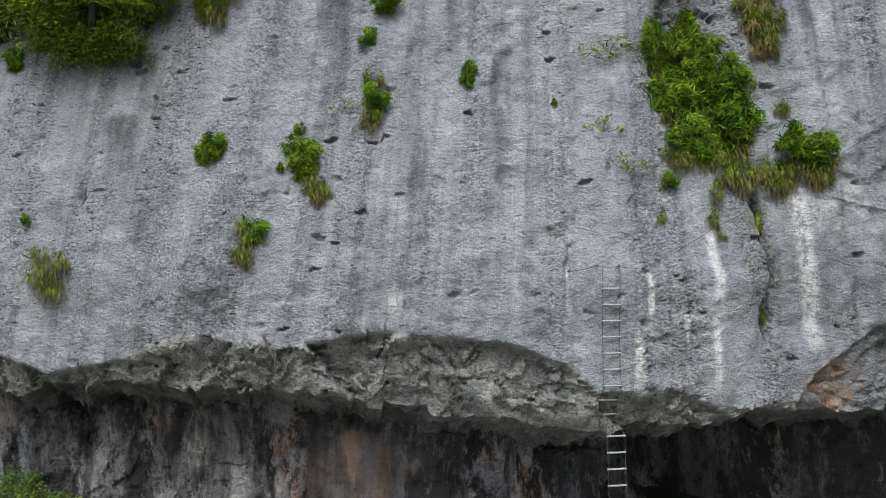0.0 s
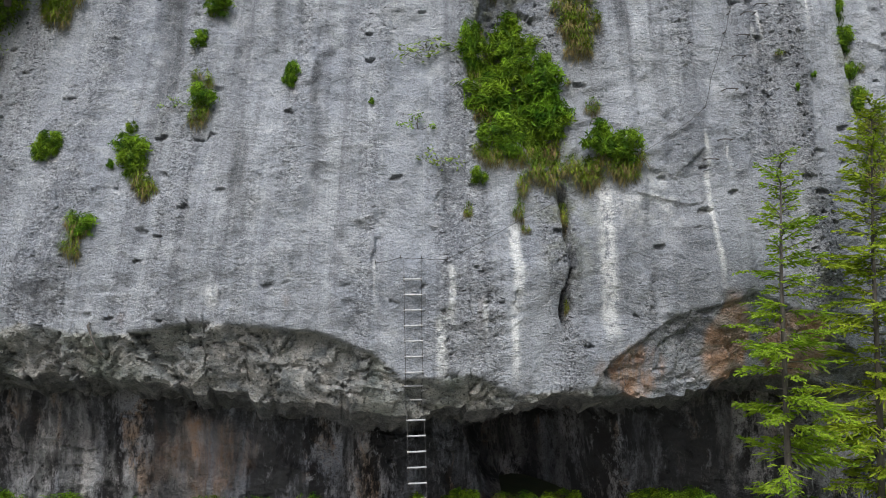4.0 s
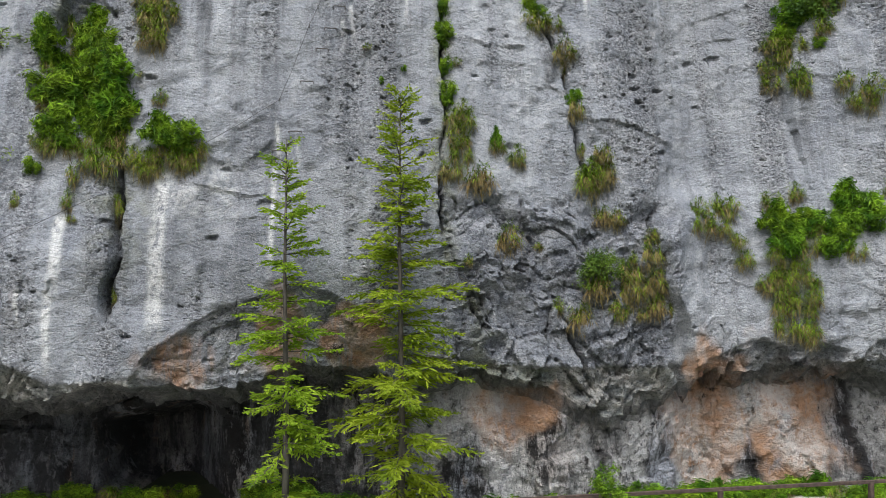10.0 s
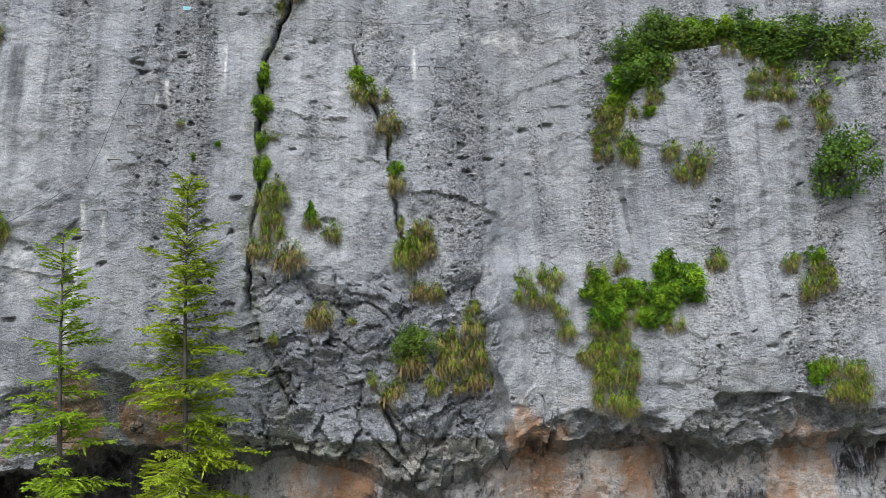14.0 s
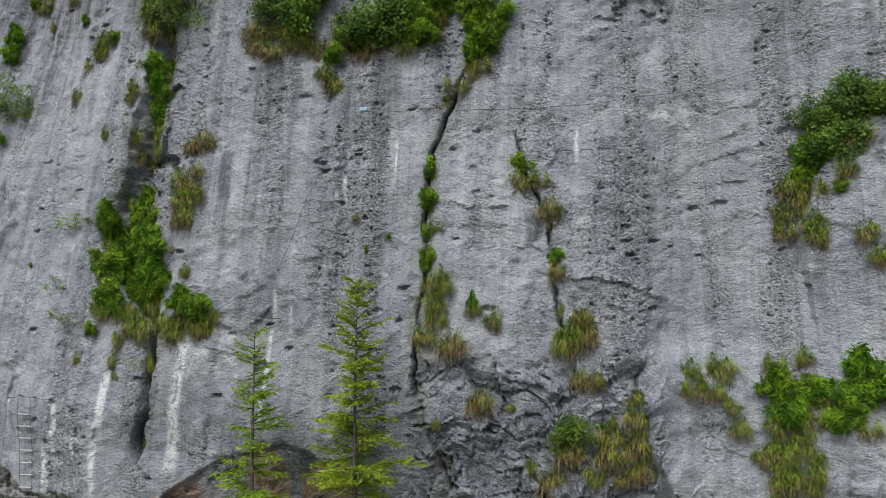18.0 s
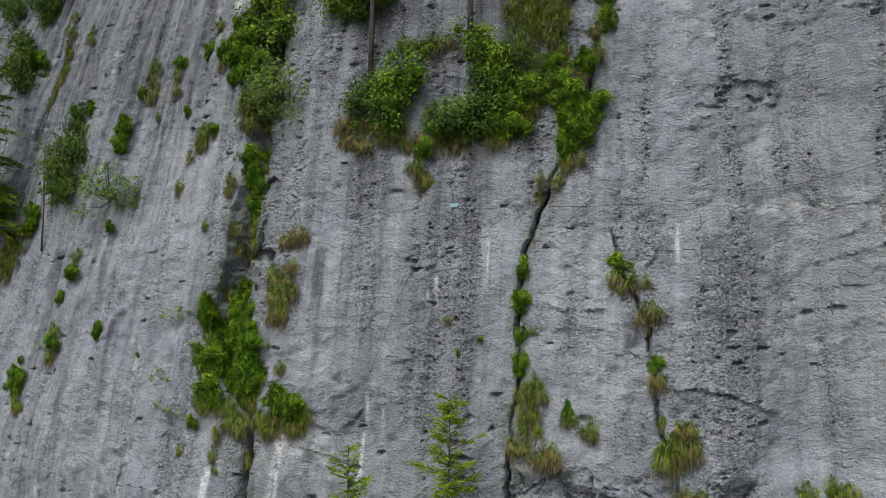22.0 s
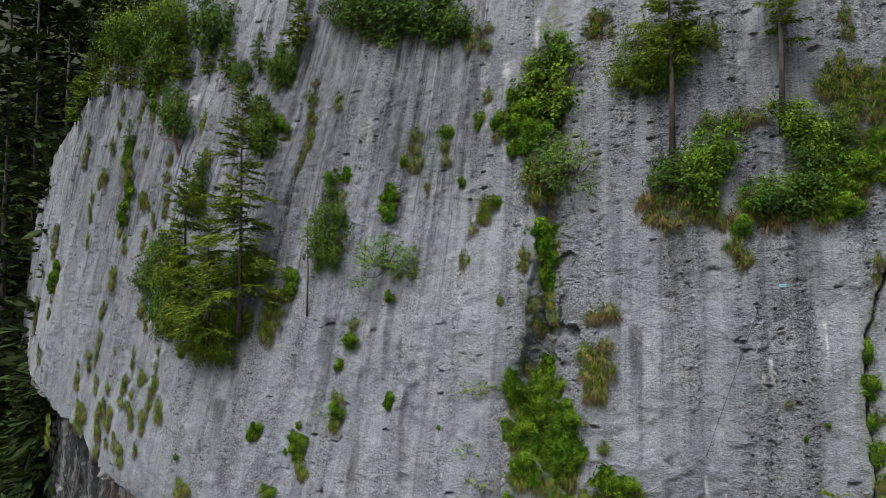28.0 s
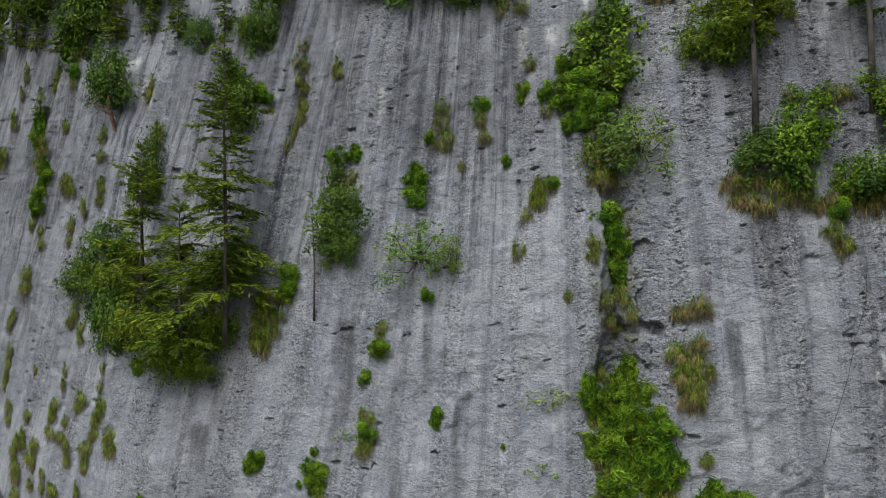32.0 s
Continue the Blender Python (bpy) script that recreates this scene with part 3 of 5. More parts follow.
# ---- the cliff as one sheet: rock shelter wall, its ceiling, and the face above ----
def build_cliff():
    xs = np.concatenate([np.arange(-62, -34, 0.35), np.arange(-34, -18, 0.15), np.arange(-18, -13, 0.075), np.arange(-13, 24, 0.045), np.arange(24, 36, 0.2)])
    low, roof, high = 60, 24, 470
    n = len(xs)
    lip = np.interp(xs, LIP_X, LIP_Z) + 0.08 * fbm(xs * 1.3, xs * 0, 3, 81) + 0.16 * cells(xs * 1.1, xs * 0 + 0.5, 83)[0] + 0.06 * cells(xs * 3.4, xs * 0 + 0.5, 84)[0]
    deep = np.interp(xs, DEEP_X, DEEP_R)
    X, Y, Z, kind = [], [], [], []
    lip_y = face_y(xs, lip)
    plain_y = base_y(xs, np.interp(xs, LIP_X, LIP_Z)) + 0.25
    back_z = lip - 0.35 - 0.12 * deep
    for k in range(low):
        t = k / (low - 1)
        z = -0.5 + (back_z + 0.5) * t
        back = plain_y + deep - 0.25 * (1 - t)
        z_, x_ = z, xs
        wx = x_ + 0.4 * fbm(x_ * 0.8, z_ * 0.8, 2, 92)
        back = back + 0.16 * fbm(x_ * 0.7, z_ * 0.5, 4, 91) + 0.13 * cells(wx * 0.8 + 0.3 * z_, z_ * 0.9, 93)[0] + 0.09 * cells(wx * 2.2 - 0.4 * z_, z_ * 2.4, 94)[0] + 0.04 * cells(wx * 5, z_ * 5, 96)[0] + 0.03 * fbm(x_ * 5, z_ * 5, 2, 97)
        back = back + 2.4 * step(1.8, 2.4, xs + 0.5 * (z - 1) + 0.3 * fbm(xs, z, 2, 98)) * step(5.0, 3.4, xs) * step(2.6, 1.7, z - 0.25 * (xs - 2.5))
        X.append(xs), Y.append(back), Z.append(z), kind.append(np.full(n, 2.0))
    back_top = Y[-1]
    for k in range(1, roof):
        t = k / roof
        y = back_top + (lip_y - back_top) * t
        z = back_z + (lip - back_z) * t**1.4 + (0.10 * fbm(xs * 1.7, y * 2.2, 4, 85) + 0.14 * cells(xs * 1.4, y * 1.6, 86)[0] + 0.06 * cells(xs * 4, y * 4, 87)[0]) * np.sin(np.pi * t) * 1.5
        X.append(xs), Y.append(y), Z.append(z), kind.append(np.full(n, 1.0 + 0.8 * (1 - t)))
    t = np.linspace(0, 1, high)[:, None]
    z = lip + (27.5 - lip) * t
    face = [[], [], [], []]
    for k in range(0, high, 47):
        for store, values in zip(face, relief(xs + 0 * z[k : k + 47], z[k : k + 47])):
            store.append(values)
    face = [np.concatenate(a) for a in face]
    FACE["x"], FACE["z"], FACE["y"] = xs, z, face[0]
    X.extend(xs + 0 * z), Y.extend(face[0]), Z.extend(z), kind.extend(0 * z)
    X, Y, Z, kind = (np.array(a) for a in (X, Y, Z, kind))
    rows = len(X)
    verts = np.stack([X.ravel(), Y.ravel(), Z.ravel()], 1)
    i = np.arange(rows * n).reshape(rows, n)
    quads = np.stack([i[:-1, :-1], i[:-1, 1:], i[1:, 1:], i[1:, :-1]], -1).reshape(-1, 4)
    me = bpy.data.meshes.new("cliff")
    me.vertices.add(len(verts))
    me.vertices.foreach_set("co", verts.ravel())
    me.loops.add(quads.size)
    me.loops.foreach_set("vertex_index", quads.ravel())
    me.polygons.add(len(quads))
    me.polygons.foreach_set("loop_start", np.arange(0, quads.size, 4))
    me.polygons.foreach_set("loop_total", np.full(len(quads), 4))
    me.update()
    me.validate()
    me.polygons.foreach_set("use_smooth", np.ones(len(quads), bool))
    me.set_sharp_from_angle(angle=radians(38))
    x, z, kd = X.ravel(), Z.ravel(), kind.ravel()
    band = np.interp(x, BAND_X, BAND_Z)
    zone = np.ones((len(x), 4))
    zone[:, 0] = np.where(kd > 0, 1, step(band + 0.04, band - 0.06, z))
    slab = step(3.3, 3.8, x) * step(9.4, 8.8, x) * (kd == 0) * (z < band)
    zone[:, 0] *= 1 - 0.8 * slab
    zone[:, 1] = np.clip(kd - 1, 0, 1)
    zone[:, 2] = rust_mask(x, z, kd)
    zone[:, 3] = step(9.2, 10.2, x) * step(15.4, 14.8, x) * step(8.0, 6.8, z + 0.6 * fbm(x * 0.6, z * 0.6, 2, 131))
    cleft = 0.8 * step(0.85, 0.4, np.abs(x - sliding(z, GULLY) - 0.25)) * step(8.9, 9.6, z) * step(18, 16.5, z) * (kd == 0)
    zone[:, 3] = np.maximum(zone[:, 3], cleft)
    block = step(14.6, 15.4, x) * (kd == 0) * (z < band)
    zone[:, 0] *= 1 - 0.7 * block
    zone[:, 3] = np.maximum(np.maximum(zone[:, 3], slab), 0.8 * block)
    mark = np.ones((len(x), 4))
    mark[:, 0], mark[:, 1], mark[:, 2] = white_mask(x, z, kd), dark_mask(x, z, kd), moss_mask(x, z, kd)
    mark[:, 3] = 0.35 + 0.7 * step(3.0, -1.0, x) * (0.30 + 0.70 * step(11, 16, z)) * (0.4 + 0.6 * step(-0.25, 0.3, fbm(x * 0.35, z * 0.12, 2, 135))) + 0.35 * step(9.5, 11.5, z) * step(3, 5, x) * step(10.5, 9, x) + 0.25 * step(17, 19, x) + 0.3 * step(14, 18, z) * step(2, -2, x)
    at = me.attributes.new("fall", "FLOAT_VECTOR", "POINT")
    at.data.foreach_set("vector", np.stack([fall_line(x, z), 0.2 * Y.ravel(), z], 1).ravel())
    wear_shade = np.zeros((len(x), 4))
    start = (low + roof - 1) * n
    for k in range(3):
        wear_shade[start:, k] = face[k + 1].ravel()
    for name, data in (("zone", zone), ("mark", mark), ("wear_shade", wear_shade)):
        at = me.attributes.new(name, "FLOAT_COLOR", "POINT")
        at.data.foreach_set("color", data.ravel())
    me.materials.append(ROCK)
    ob = new("cliff", me)
    return tagged(ob, "grey limestone cliff with water runnels over a dark rock shelter", "cliff", kind="structure")


def rust_mask(x, z, kd):
    out = 0 * x
    for cx, cz, rx, rz in ((4.5, 4.0, 0.6, 0.5), (6.25, 4.5, 0.35, 0.9), (7.8, 4.4, 0.6, 0.7), (15.6, 3.6, 0.25, 0.5), (16.3, 2.1, 0.9, 1.5), (18.3, 2.0, 0.9, 1.4), (11.2, 2.7, 0.9, 0.6), (-4.5, 1.8, 0.9, 0.8), (-16, 3.0, 2.5, 1.5), (22.6, 2.3, 0.8, 1.3)):
        out = np.maximum(out, np.exp(-(((x - cx) / rx) ** 2) - ((z - cz) / rz) ** 2))
    return step(0.2, 0.5, out * 1.25 + 0.3 * fbm(x * 1.3, z * 0.8, 4, 101)) * np.where(kd > 0, 1, step(5.8, 5.2, z))


def white_mask(x, z, kd):
    out = 0 * x
    for cx, top, low, w in ((2.0, 6.9, 5.6, 0.10), (1.9, 5.4, 4.1, 0.07), (3.86, 7.8, 4.7, 0.15), (6.17, 8.9, 8.1, 0.05), (6.58, 8.7, 8.2, 0.03), (6.1, 8.0, 5.9, 0.05), (0.7, 6.1, 5.1, 0.06), (0.52, 5.1, 4.1, 0.10), (-0.75, 6.2, 5.7, 0.025), (1.35, 5.45, 4.9, 0.03), (-4.2, 19.1, 18.2, 0.10), (-0.1, 20.5, 19.6, 0.13), (0.7, 20.4, 19.9, 0.2), (1.6, 21.7, 20.5, 0.08), (-14.1, 21.7, 20.1, 0.35), (7.5, 11.3, 10.9, 0.05), (7.7, 11.7, 11.1, 0.04), (8.9, 12.6, 11.6, 0.03), (13.3, 12.9, 12.2, 0.035), (-3.9, 5.7, 5.45, 0.12)):
        near = np.abs(x - cx) < 0.1 + 2 * w
        a, b = x[near], z[near]
        wob = cx + 0.06 * perlin(b * 1.3, b * 0 + cx)
        out[near] = np.maximum(out[near], step(w * 1.6, w * 0.4, np.abs(a - wob)) * step(top + 0.1, top - 0.1, b) * step(low - 0.5, low + 0.4, b))
    pale = np.exp(-(((x - 15.2) / 1.6) ** 2) - ((z - 13.2 - 0.12 * (x - 15)) / 0.3) ** 2) + np.exp(-(((x - 4.6) / 1.0) ** 2) - ((z - 7.4) / 0.7) ** 2)
    out = np.maximum(out, 0.75 * pale * step(-0.2, 0.4, fbm(x * 1.5, z * 2.2, 3, 111)))
    wash = 0.5 * step(8.2, 9.5, x) * step(-0.35, 0.3, fbm(x * 0.8, z * 0.5, 4, 113)) + 0.35 * step(-2.5, -4.5, x) * step(-0.1, 0.4, fbm(x * 1.1, z * 0.3, 4, 114))
    return np.where(kd > 1.5, wash, np.where(kd > 0, 0, out))


def dark_mask(x, z, kd):
    out = 0 * x
    for cx, top, low, w in ((-3.5, 9.0, 6.0, 0.2), (-1.9, 10.5, 7.0, 0.12), (-5.0, 12.5, 8.0, 0.3), (-2.6, 13.0, 9.5, 0.15), (4.6, 12.5, 9.5, 0.2), (5.6, 15.1, 11.2, 0.35), (8.6, 15.0, 12.4, 0.5), (7.2, 15.0, 12.8, 0.35), (-9.4, 9.6, 6.6, 0.5), (18.5, 9.6, 8.2, 0.2), (22.6, 12.0, 9.0, 0.5), (6.6, 20.0, 17.2, 0.3), (7.6, 20.5, 17.4, 0.4), (-8.9, 11.0, 8.6, 0.4), (12.2, 11.0, 9.8, 0.2)):
        near = np.abs(x - cx) < 0.2 + 1.5 * w
        a, b = x[near], z[near]
        out[near] = np.maximum(out[near], 0.8 * step(w * 1.3, w * 0.4, np.abs(a - cx + 0.12 * perlin(b, b * 0 + cx))) * step(top, top - 0.2, b) * step(low - 0.5, top, b))
    # broad dark rock tones; high patches at low x also paint in tree shade
    cloud = 0.25 * fbm(x * 0.7, z * 0.3, 3, 141)
    for cx, cz, rx, rz, amount in ((4.8, 6.0, 2.6, 2.2, 0.42), (7.4, 8.6, 3.0, 4.2, 0.36), (-21.0, 20.0, 8.0, 6.0, 0.5), (-10.5, 8.5, 2.5, 3.5, 0.15), (3.0, 10.5, 1.5, 2.0, 0.25), (11.5, 5.5, 2.5, 1.6, 0.25), (-8.0, 20.0, 6.0, 4.0, 0.6), (-1.0, 19.0, 4.5, 3.0, 0.55), (7.4, 14.2, 2.6, 1.8, 0.3), (17.0, 16.0, 3.0, 3.0, 0.35), (16.5, 11.0, 3.0, 4.0, 0.22), (-18.0, 15.0, 5.0, 7.0, 0.3), (7.8, 18.3, 4.2, 2.8, 0.62), (23.0, 10.5, 1.2, 2.2, 0.35), (9.0, 21.5, 6.0, 2.0, 0.25)):
        out = np.maximum(out, amount * step(0.1, 0.9, np.exp(-(((x - cx) / rx) ** 2) - ((z - cz) / rz) ** 2) + cloud))
    # black film streaks; the shelter's ceiling and upper back wall carry painted shade too
    film_shade = 0.85 * step(-2.2, -1.0, x) * step(8.6, 7.6, x) * step(-0.35, 0.15, fbm(x * 1.1, z * 0.35, 5, 151) + 0.2)
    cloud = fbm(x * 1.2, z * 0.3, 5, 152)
    film_shade = np.maximum(film_shade, step(-1.0, -2.2, x) * (0.75 * step(-0.10, 0.25, cloud) + 0.35 * step(2.0, 3.0, z)))
    # shade under the overhang, painted over the whole ceiling
    film_shade = np.where((kd > 1) & (kd < 2), np.maximum(film_shade, 0.7), film_shade)
    return np.where(kd > 1, np.clip(film_shade, 0, 0.92), np.where(kd > 0, 0.25, out))


def moss_mask(x, z, kd):
    d = np.abs(x - sliding(z, GULLY))
    e = np.abs(x - sliding(z, CRACK_B))
    return (0.7 * step(0.9, 0.2, d) * step(4.6, 8.5, z) + 0.5 * step(0.4, 0.1, e)) * np.where(kd > 0, 0, 1)


build_cliff()


# ---- ground, road and slope ----
def build_ground():
    xs = np.concatenate([[-2500, -600, -150], np.arange(-60, 61, 2.0), [150, 600, 2500]])
    ys = np.concatenate([[-2500, -600, -200, -90], np.arange(-50, -2, 2.0), [-1.7, -1.2, 0, 3, 8, 40, 200, 800, 2500]])
    gx, gy = np.meshgrid(xs, ys)
    gz = np.where(gy > -1.5, 0.38, 0.38 - 0.55 * np.clip(-1.5 - gy, 0, 22)) + 0.3 * fbm(gx * 0.2, gy * 0.2, 2, 5) * (gy < -3)
    n = len(xs)
    i = np.arange(gx.size).reshape(gx.shape)
    f = np.stack([i[:-1, :-1], i[:-1, 1:], i[1:, 1:], i[1:, :-1]], -1).reshape(-1, 4)
    ob = mesh_part("ground", np.stack([gx.ravel(), gy.ravel(), gz.ravel()], 1), f, EARTH, smooth=True)
    tagged(ob, "grassy slope falling away below the road", "ground", kind="structure")
    bm = bmesh.new()
    bmesh.ops.create_cube(bm, size=1, matrix=Matrix.Translation((0, 0.15, 0.36)) @ Matrix.Diagonal((120, 2.7, 0.28, 1)))
    tagged(part("road", bm, GRAVEL), "pale gravel road along the foot of the cliff", "road", kind="structure")


build_ground()


# ---- plants ----
LEAF = plain_material("bright_leaf", (0.04, 0.11, 0.008), (0.22, 0.38, 0.025), 2.5, 0.55, translucent=0.24, per_object=1.2)
LEAF_DARK = plain_material("dull_leaf", (0.035, 0.085, 0.012), (0.14, 0.235, 0.03), 2.0, 0.55, translucent=0.15, per_object=0.9)
LEAF_FINE = plain_material("pale_leaf", (0.13, 0.23, 0.04), (0.24, 0.35, 0.07), 2.0, 0.6, translucent=0.24, per_object=1.2)
SPRAY = plain_material("conifer_spray", (0.05, 0.10, 0.010), (0.24, 0.33, 0.025), 2.0, 0.6, translucent=0.15, per_object=1.2)
BLADE = plain_material("grass_blade", (0.06, 0.12, 0.008), (0.25, 0.36, 0.03), 3.0, 0.6, translucent=0.21, per_object=1.2)
STRAW = plain_material("dry_blade", (0.10, 0.085, 0.03), (0.30, 0.24, 0.10), 3.0, 0.8, translucent=0.15, per_object=1.2)
PINE_DARK = plain_material("dark_needles", (0.02, 0.04, 0.012), (0.055, 0.085, 0.02), 1.5, 0.7, translucent=0.09, per_object=1.2)


def mesh_data(name, verts, faces, material):
    me = bpy.data.meshes.new(name)
    me.from_pydata([tuple(v) for v in verts], [], faces)
    me.materials.append(material)
    return me


def blade_strip(v, f, root, out, ln, droop, wide):
    """A bent blade of three pieces that tapers to a point."""
    side = out.cross(Vector((0, 0, 1)))
    side = (side if side.length > 0.05 else Vector((1, 0, 0))).normalized() * wide
    o = len(v)
    for k, w in ((0, 1.0), (0.5, 0.8)):
        c = root + out * (ln * k) + Vector((0, 0, -droop * k * k))
        v.extend((c - side * w, c + side * w))
    v.append(root + out * ln + Vector((0, 0, -droop)))
    f.extend(((o, o + 1, o + 3, o + 2), (o + 2, o + 3, o + 4)))


def tuft_meshes(seed, n_green, n_dry):
    """A hanging tuft about one unit wide and high, with its root at the wall."""
    r = random.Random(seed)
    green, dry = ([], []), ([], [])
    roots = []
    for _ in range(26):
        a, d = r.random() * 6.283, math.sqrt(r.random())
        roots.append(Vector((d * 0.30 * math.cos(a), r.uniform(-0.12, 0.0), 0.08 + d * 0.26 * math.sin(a))))
    for k in range(n_green + n_dry):
        old = k >= n_green
        root = r.choice(roots) + Vector((r.gauss(0, 0.035), 0, r.gauss(0, 0.035)))
        if old:
            root.z -= 0.08
        a = r.uniform(-1.5, 1.5)
        up = r.uniform(-0.9, 0.1) if old else r.uniform(-0.1, 1.4)
        out = Vector((math.sin(a), -0.8 * math.cos(a) - 0.1, up)).normalized()
        ln = r.uniform(0.12, 0.28)
        blade_strip(*(dry if old else green), root, out, ln, ln * r.uniform(0.3, 1.1), 0.0105)
    return mesh_data("grass", *green, BLADE), mesh_data("dry_grass", *dry, STRAW)


def leaf(v, f, c, n, ln, wd, r):
    """One folded leaf of four corners."""
    a = n.orthogonal().normalized()
    b = n.cross(a)
    ang = r.random() * 6.283
    d, e = a * math.cos(ang) + b * math.sin(ang), b * math.cos(ang) - a * math.sin(ang)
    o = len(v)
    v.extend((c - d * ln * 0.5, c + e * wd * 0.5 + n * wd * 0.15, c + d * ln * 0.5 - n * ln * 0.12, c - e * wd * 0.5 + n * wd * 0.15))
    f.extend(((o, o + 1, o + 2), (o, o + 2, o + 3)))


def bush_meshes(seed, blobs, leaves, ln, wd, material, name, flat=1.0, loose=0.25, hang=0.0, twigs=True, blades=0):
    """Leaves round a few uneven lumps, on bent stems that leave the wall at one place; about one unit across."""
    r = random.Random(seed)
    lumps = []
    for _ in range(blobs):
        a, d = r.random() * 6.283, r.random() ** 0.6 * 0.42
        lumps.append((Vector((d * math.cos(a), -0.05 - 0.34 * r.random() * (1.15 - d), d * math.sin(a) * flat - hang * d)), r.uniform(0.06, 0.17)))
    v, f, sv, sf = [], [], [], []
    for c, rad in lumps:
        mid = c * 0.5 + Vector((r.uniform(-0.05, 0.05), 0, -0.08))
        tube(sv, sf, [Vector((c.x * 0.25, 0.03, -0.12)), mid, c + Vector((0, 0, rad * 0.6))], [0.012, 0.009, 0.003], 3)
        for _ in range(2):
            n = Vector((r.gauss(0, 1), r.gauss(0, 0.7) - 0.4, r.gauss(0, 1) + 0.6)).normalized()
            e = c + n * rad * r.uniform(1.2, 2.1)
            if twigs:
                tube(sv, sf, [c, (c + e) / 2, e], [0.005, 0.004, 0.002], 3)
            for q in range(int(leaves / blobs / 9)):
                p = c.lerp(e, 0.4 + 0.6 * r.random()) + Vector((r.gauss(0, 0.02), r.gauss(0, 0.02), r.gauss(0, 0.02)))
                leaf(v, f, p, Vector((r.gauss(0, 1), r.gauss(0, 1) - 0.5, r.gauss(0, 1) + 0.8)).normalized(), ln * r.uniform(0.7, 1.2), wd * r.uniform(0.7, 1.2), r)
    for k in range(blades):
        c, rad = r.choice(lumps)
        a = r.uniform(-1.7, 1.7)
        out = Vector((math.sin(a), -0.7 * math.cos(a), r.uniform(-0.3, 1.3))).normalized()
        ln = r.uniform(0.16, 0.36)
        blade_strip(v, f, c + Vector((r.gauss(0, 0.05), 0, r.gauss(0, 0.05))), out, ln, ln * r.uniform(0.4, 1.5), 0.009)
    total = sum(rad * rad for _, rad in lumps)
    for c, rad in lumps:
        for _ in range(int(leaves * rad * rad / total)):
            n = Vector((r.gauss(0, 1), r.gauss(0, 1) - 0.35, r.gauss(0, 1) * flat)).normalized()
            p = c + Vector((n.x, n.y, n.z * 0.85)) * rad * (1 - loose + loose * 2.6 * r.random() ** 1.5)
            face_dir = (n + Vector((r.gauss(0, 0.5), r.gauss(0, 0.5) - 0.3, r.gauss(0, 0.5) + 0.5))).normalized()
            s = r.uniform(0.6, 1.25)
            leaf(v, f, p, face_dir, ln * s, wd * s, r)
    return mesh_data(name, v, f, material), mesh_data("stems", sv, sf, BARK)


# part lists by kind: each variant is (part name, mesh, kind of part)
KINDS = {
    "g": [[("grass", a), ("dry_grass", b)] for a, b in (tuft_meshes(k, 290, 110) for k in range(5))],
    "gd": [[("grass", a), ("dry_grass", b)] for a, b in (tuft_meshes(20 + k, 170, 220) for k in range(3))],
    "h": [[("foliage", a), ("stalkwork", b)] for a, b in (bush_meshes(40 + k, 21, 900, 0.066, 0.040, LEAF, "leaves", 1.0, 0.6, 0.0, False, 24) for k in range(5))],
    "f": [[("foliage", a), ("stalkwork", b)] for a, b in (bush_meshes(50 + k, 6, 60, 0.12, 0.05, LEAF_FINE, "leaves", 0.8, 0.5) for k in range(2))],
    "s": [[("foliage", a), ("twigwork", b)] for a, b in (bush_meshes(60 + k, 24, 2100, 0.055, 0.032, LEAF_DARK, "foliage", 1.0, 0.5) for k in range(4))],
    "sf": [[("foliage", a), ("twigwork", b)] for a, b in (bush_meshes(80 + k, 14, 900, 0.055, 0.02, LEAF_FINE, "foliage", 1.0, 0.6) for k in range(2))],
    "sc": [[("foliage", a), ("twigwork", b)] for a, b in (bush_meshes(90 + k, 34, 3000, 0.058, 0.018, SPRAY, "foliage", 0.6, 0.65, 0.15) for k in range(3))],
    "m": [[("foliage", a), ("twigwork", b)] for a, b in (bush_meshes(95 + k, 22, 1300, 0.058, 0.036, LEAF, "leaves", 1.0, 0.6) for k in range(2))],
}
WORDS = {
    "g": ("grass_tuft", "green grass tuft with straw-coloured hanging blades on the rock", "grass tuft", "grass tufts on the cliff"),
    "gd": ("grass_tuft", "mostly dry straw-brown grass tuft hanging from the rock", "grass tuft", "grass tufts on the cliff"),
    "h": ("leafy_plant", "bright green leafy plant growing from a crack in the cliff", "plant", "leafy plants on the cliff"),
    "f": ("fern_sprig", "thin pale green sprig growing from bare rock", "plant", "leafy plants on the cliff"),
    "s": ("shrub", "dense dull green shrub clinging to the cliff", "shrub", "shrubs on the cliff"),
    "sf": ("shrub", "feathery pale green shrub with thin twigs on the cliff", "shrub", "shrubs on the cliff"),
    "sc": ("conifer_bush", "low bushy conifer with dark yellow-green sprays on the cliff", "shrub", "conifer bushes on the cliff"),
    "m": ("maple_shrub", "fresh green broad-leaved maple shrub on the cliff", "shrub", "maple shrubs on the cliff"),
}
plant_count = 0


def wall_turn(x, z):
    return math.atan(float(base_y(np.array([x + 0.5]), np.array([z]))[0] - base_y(np.array([x - 0.5]), np.array([z]))[0]))


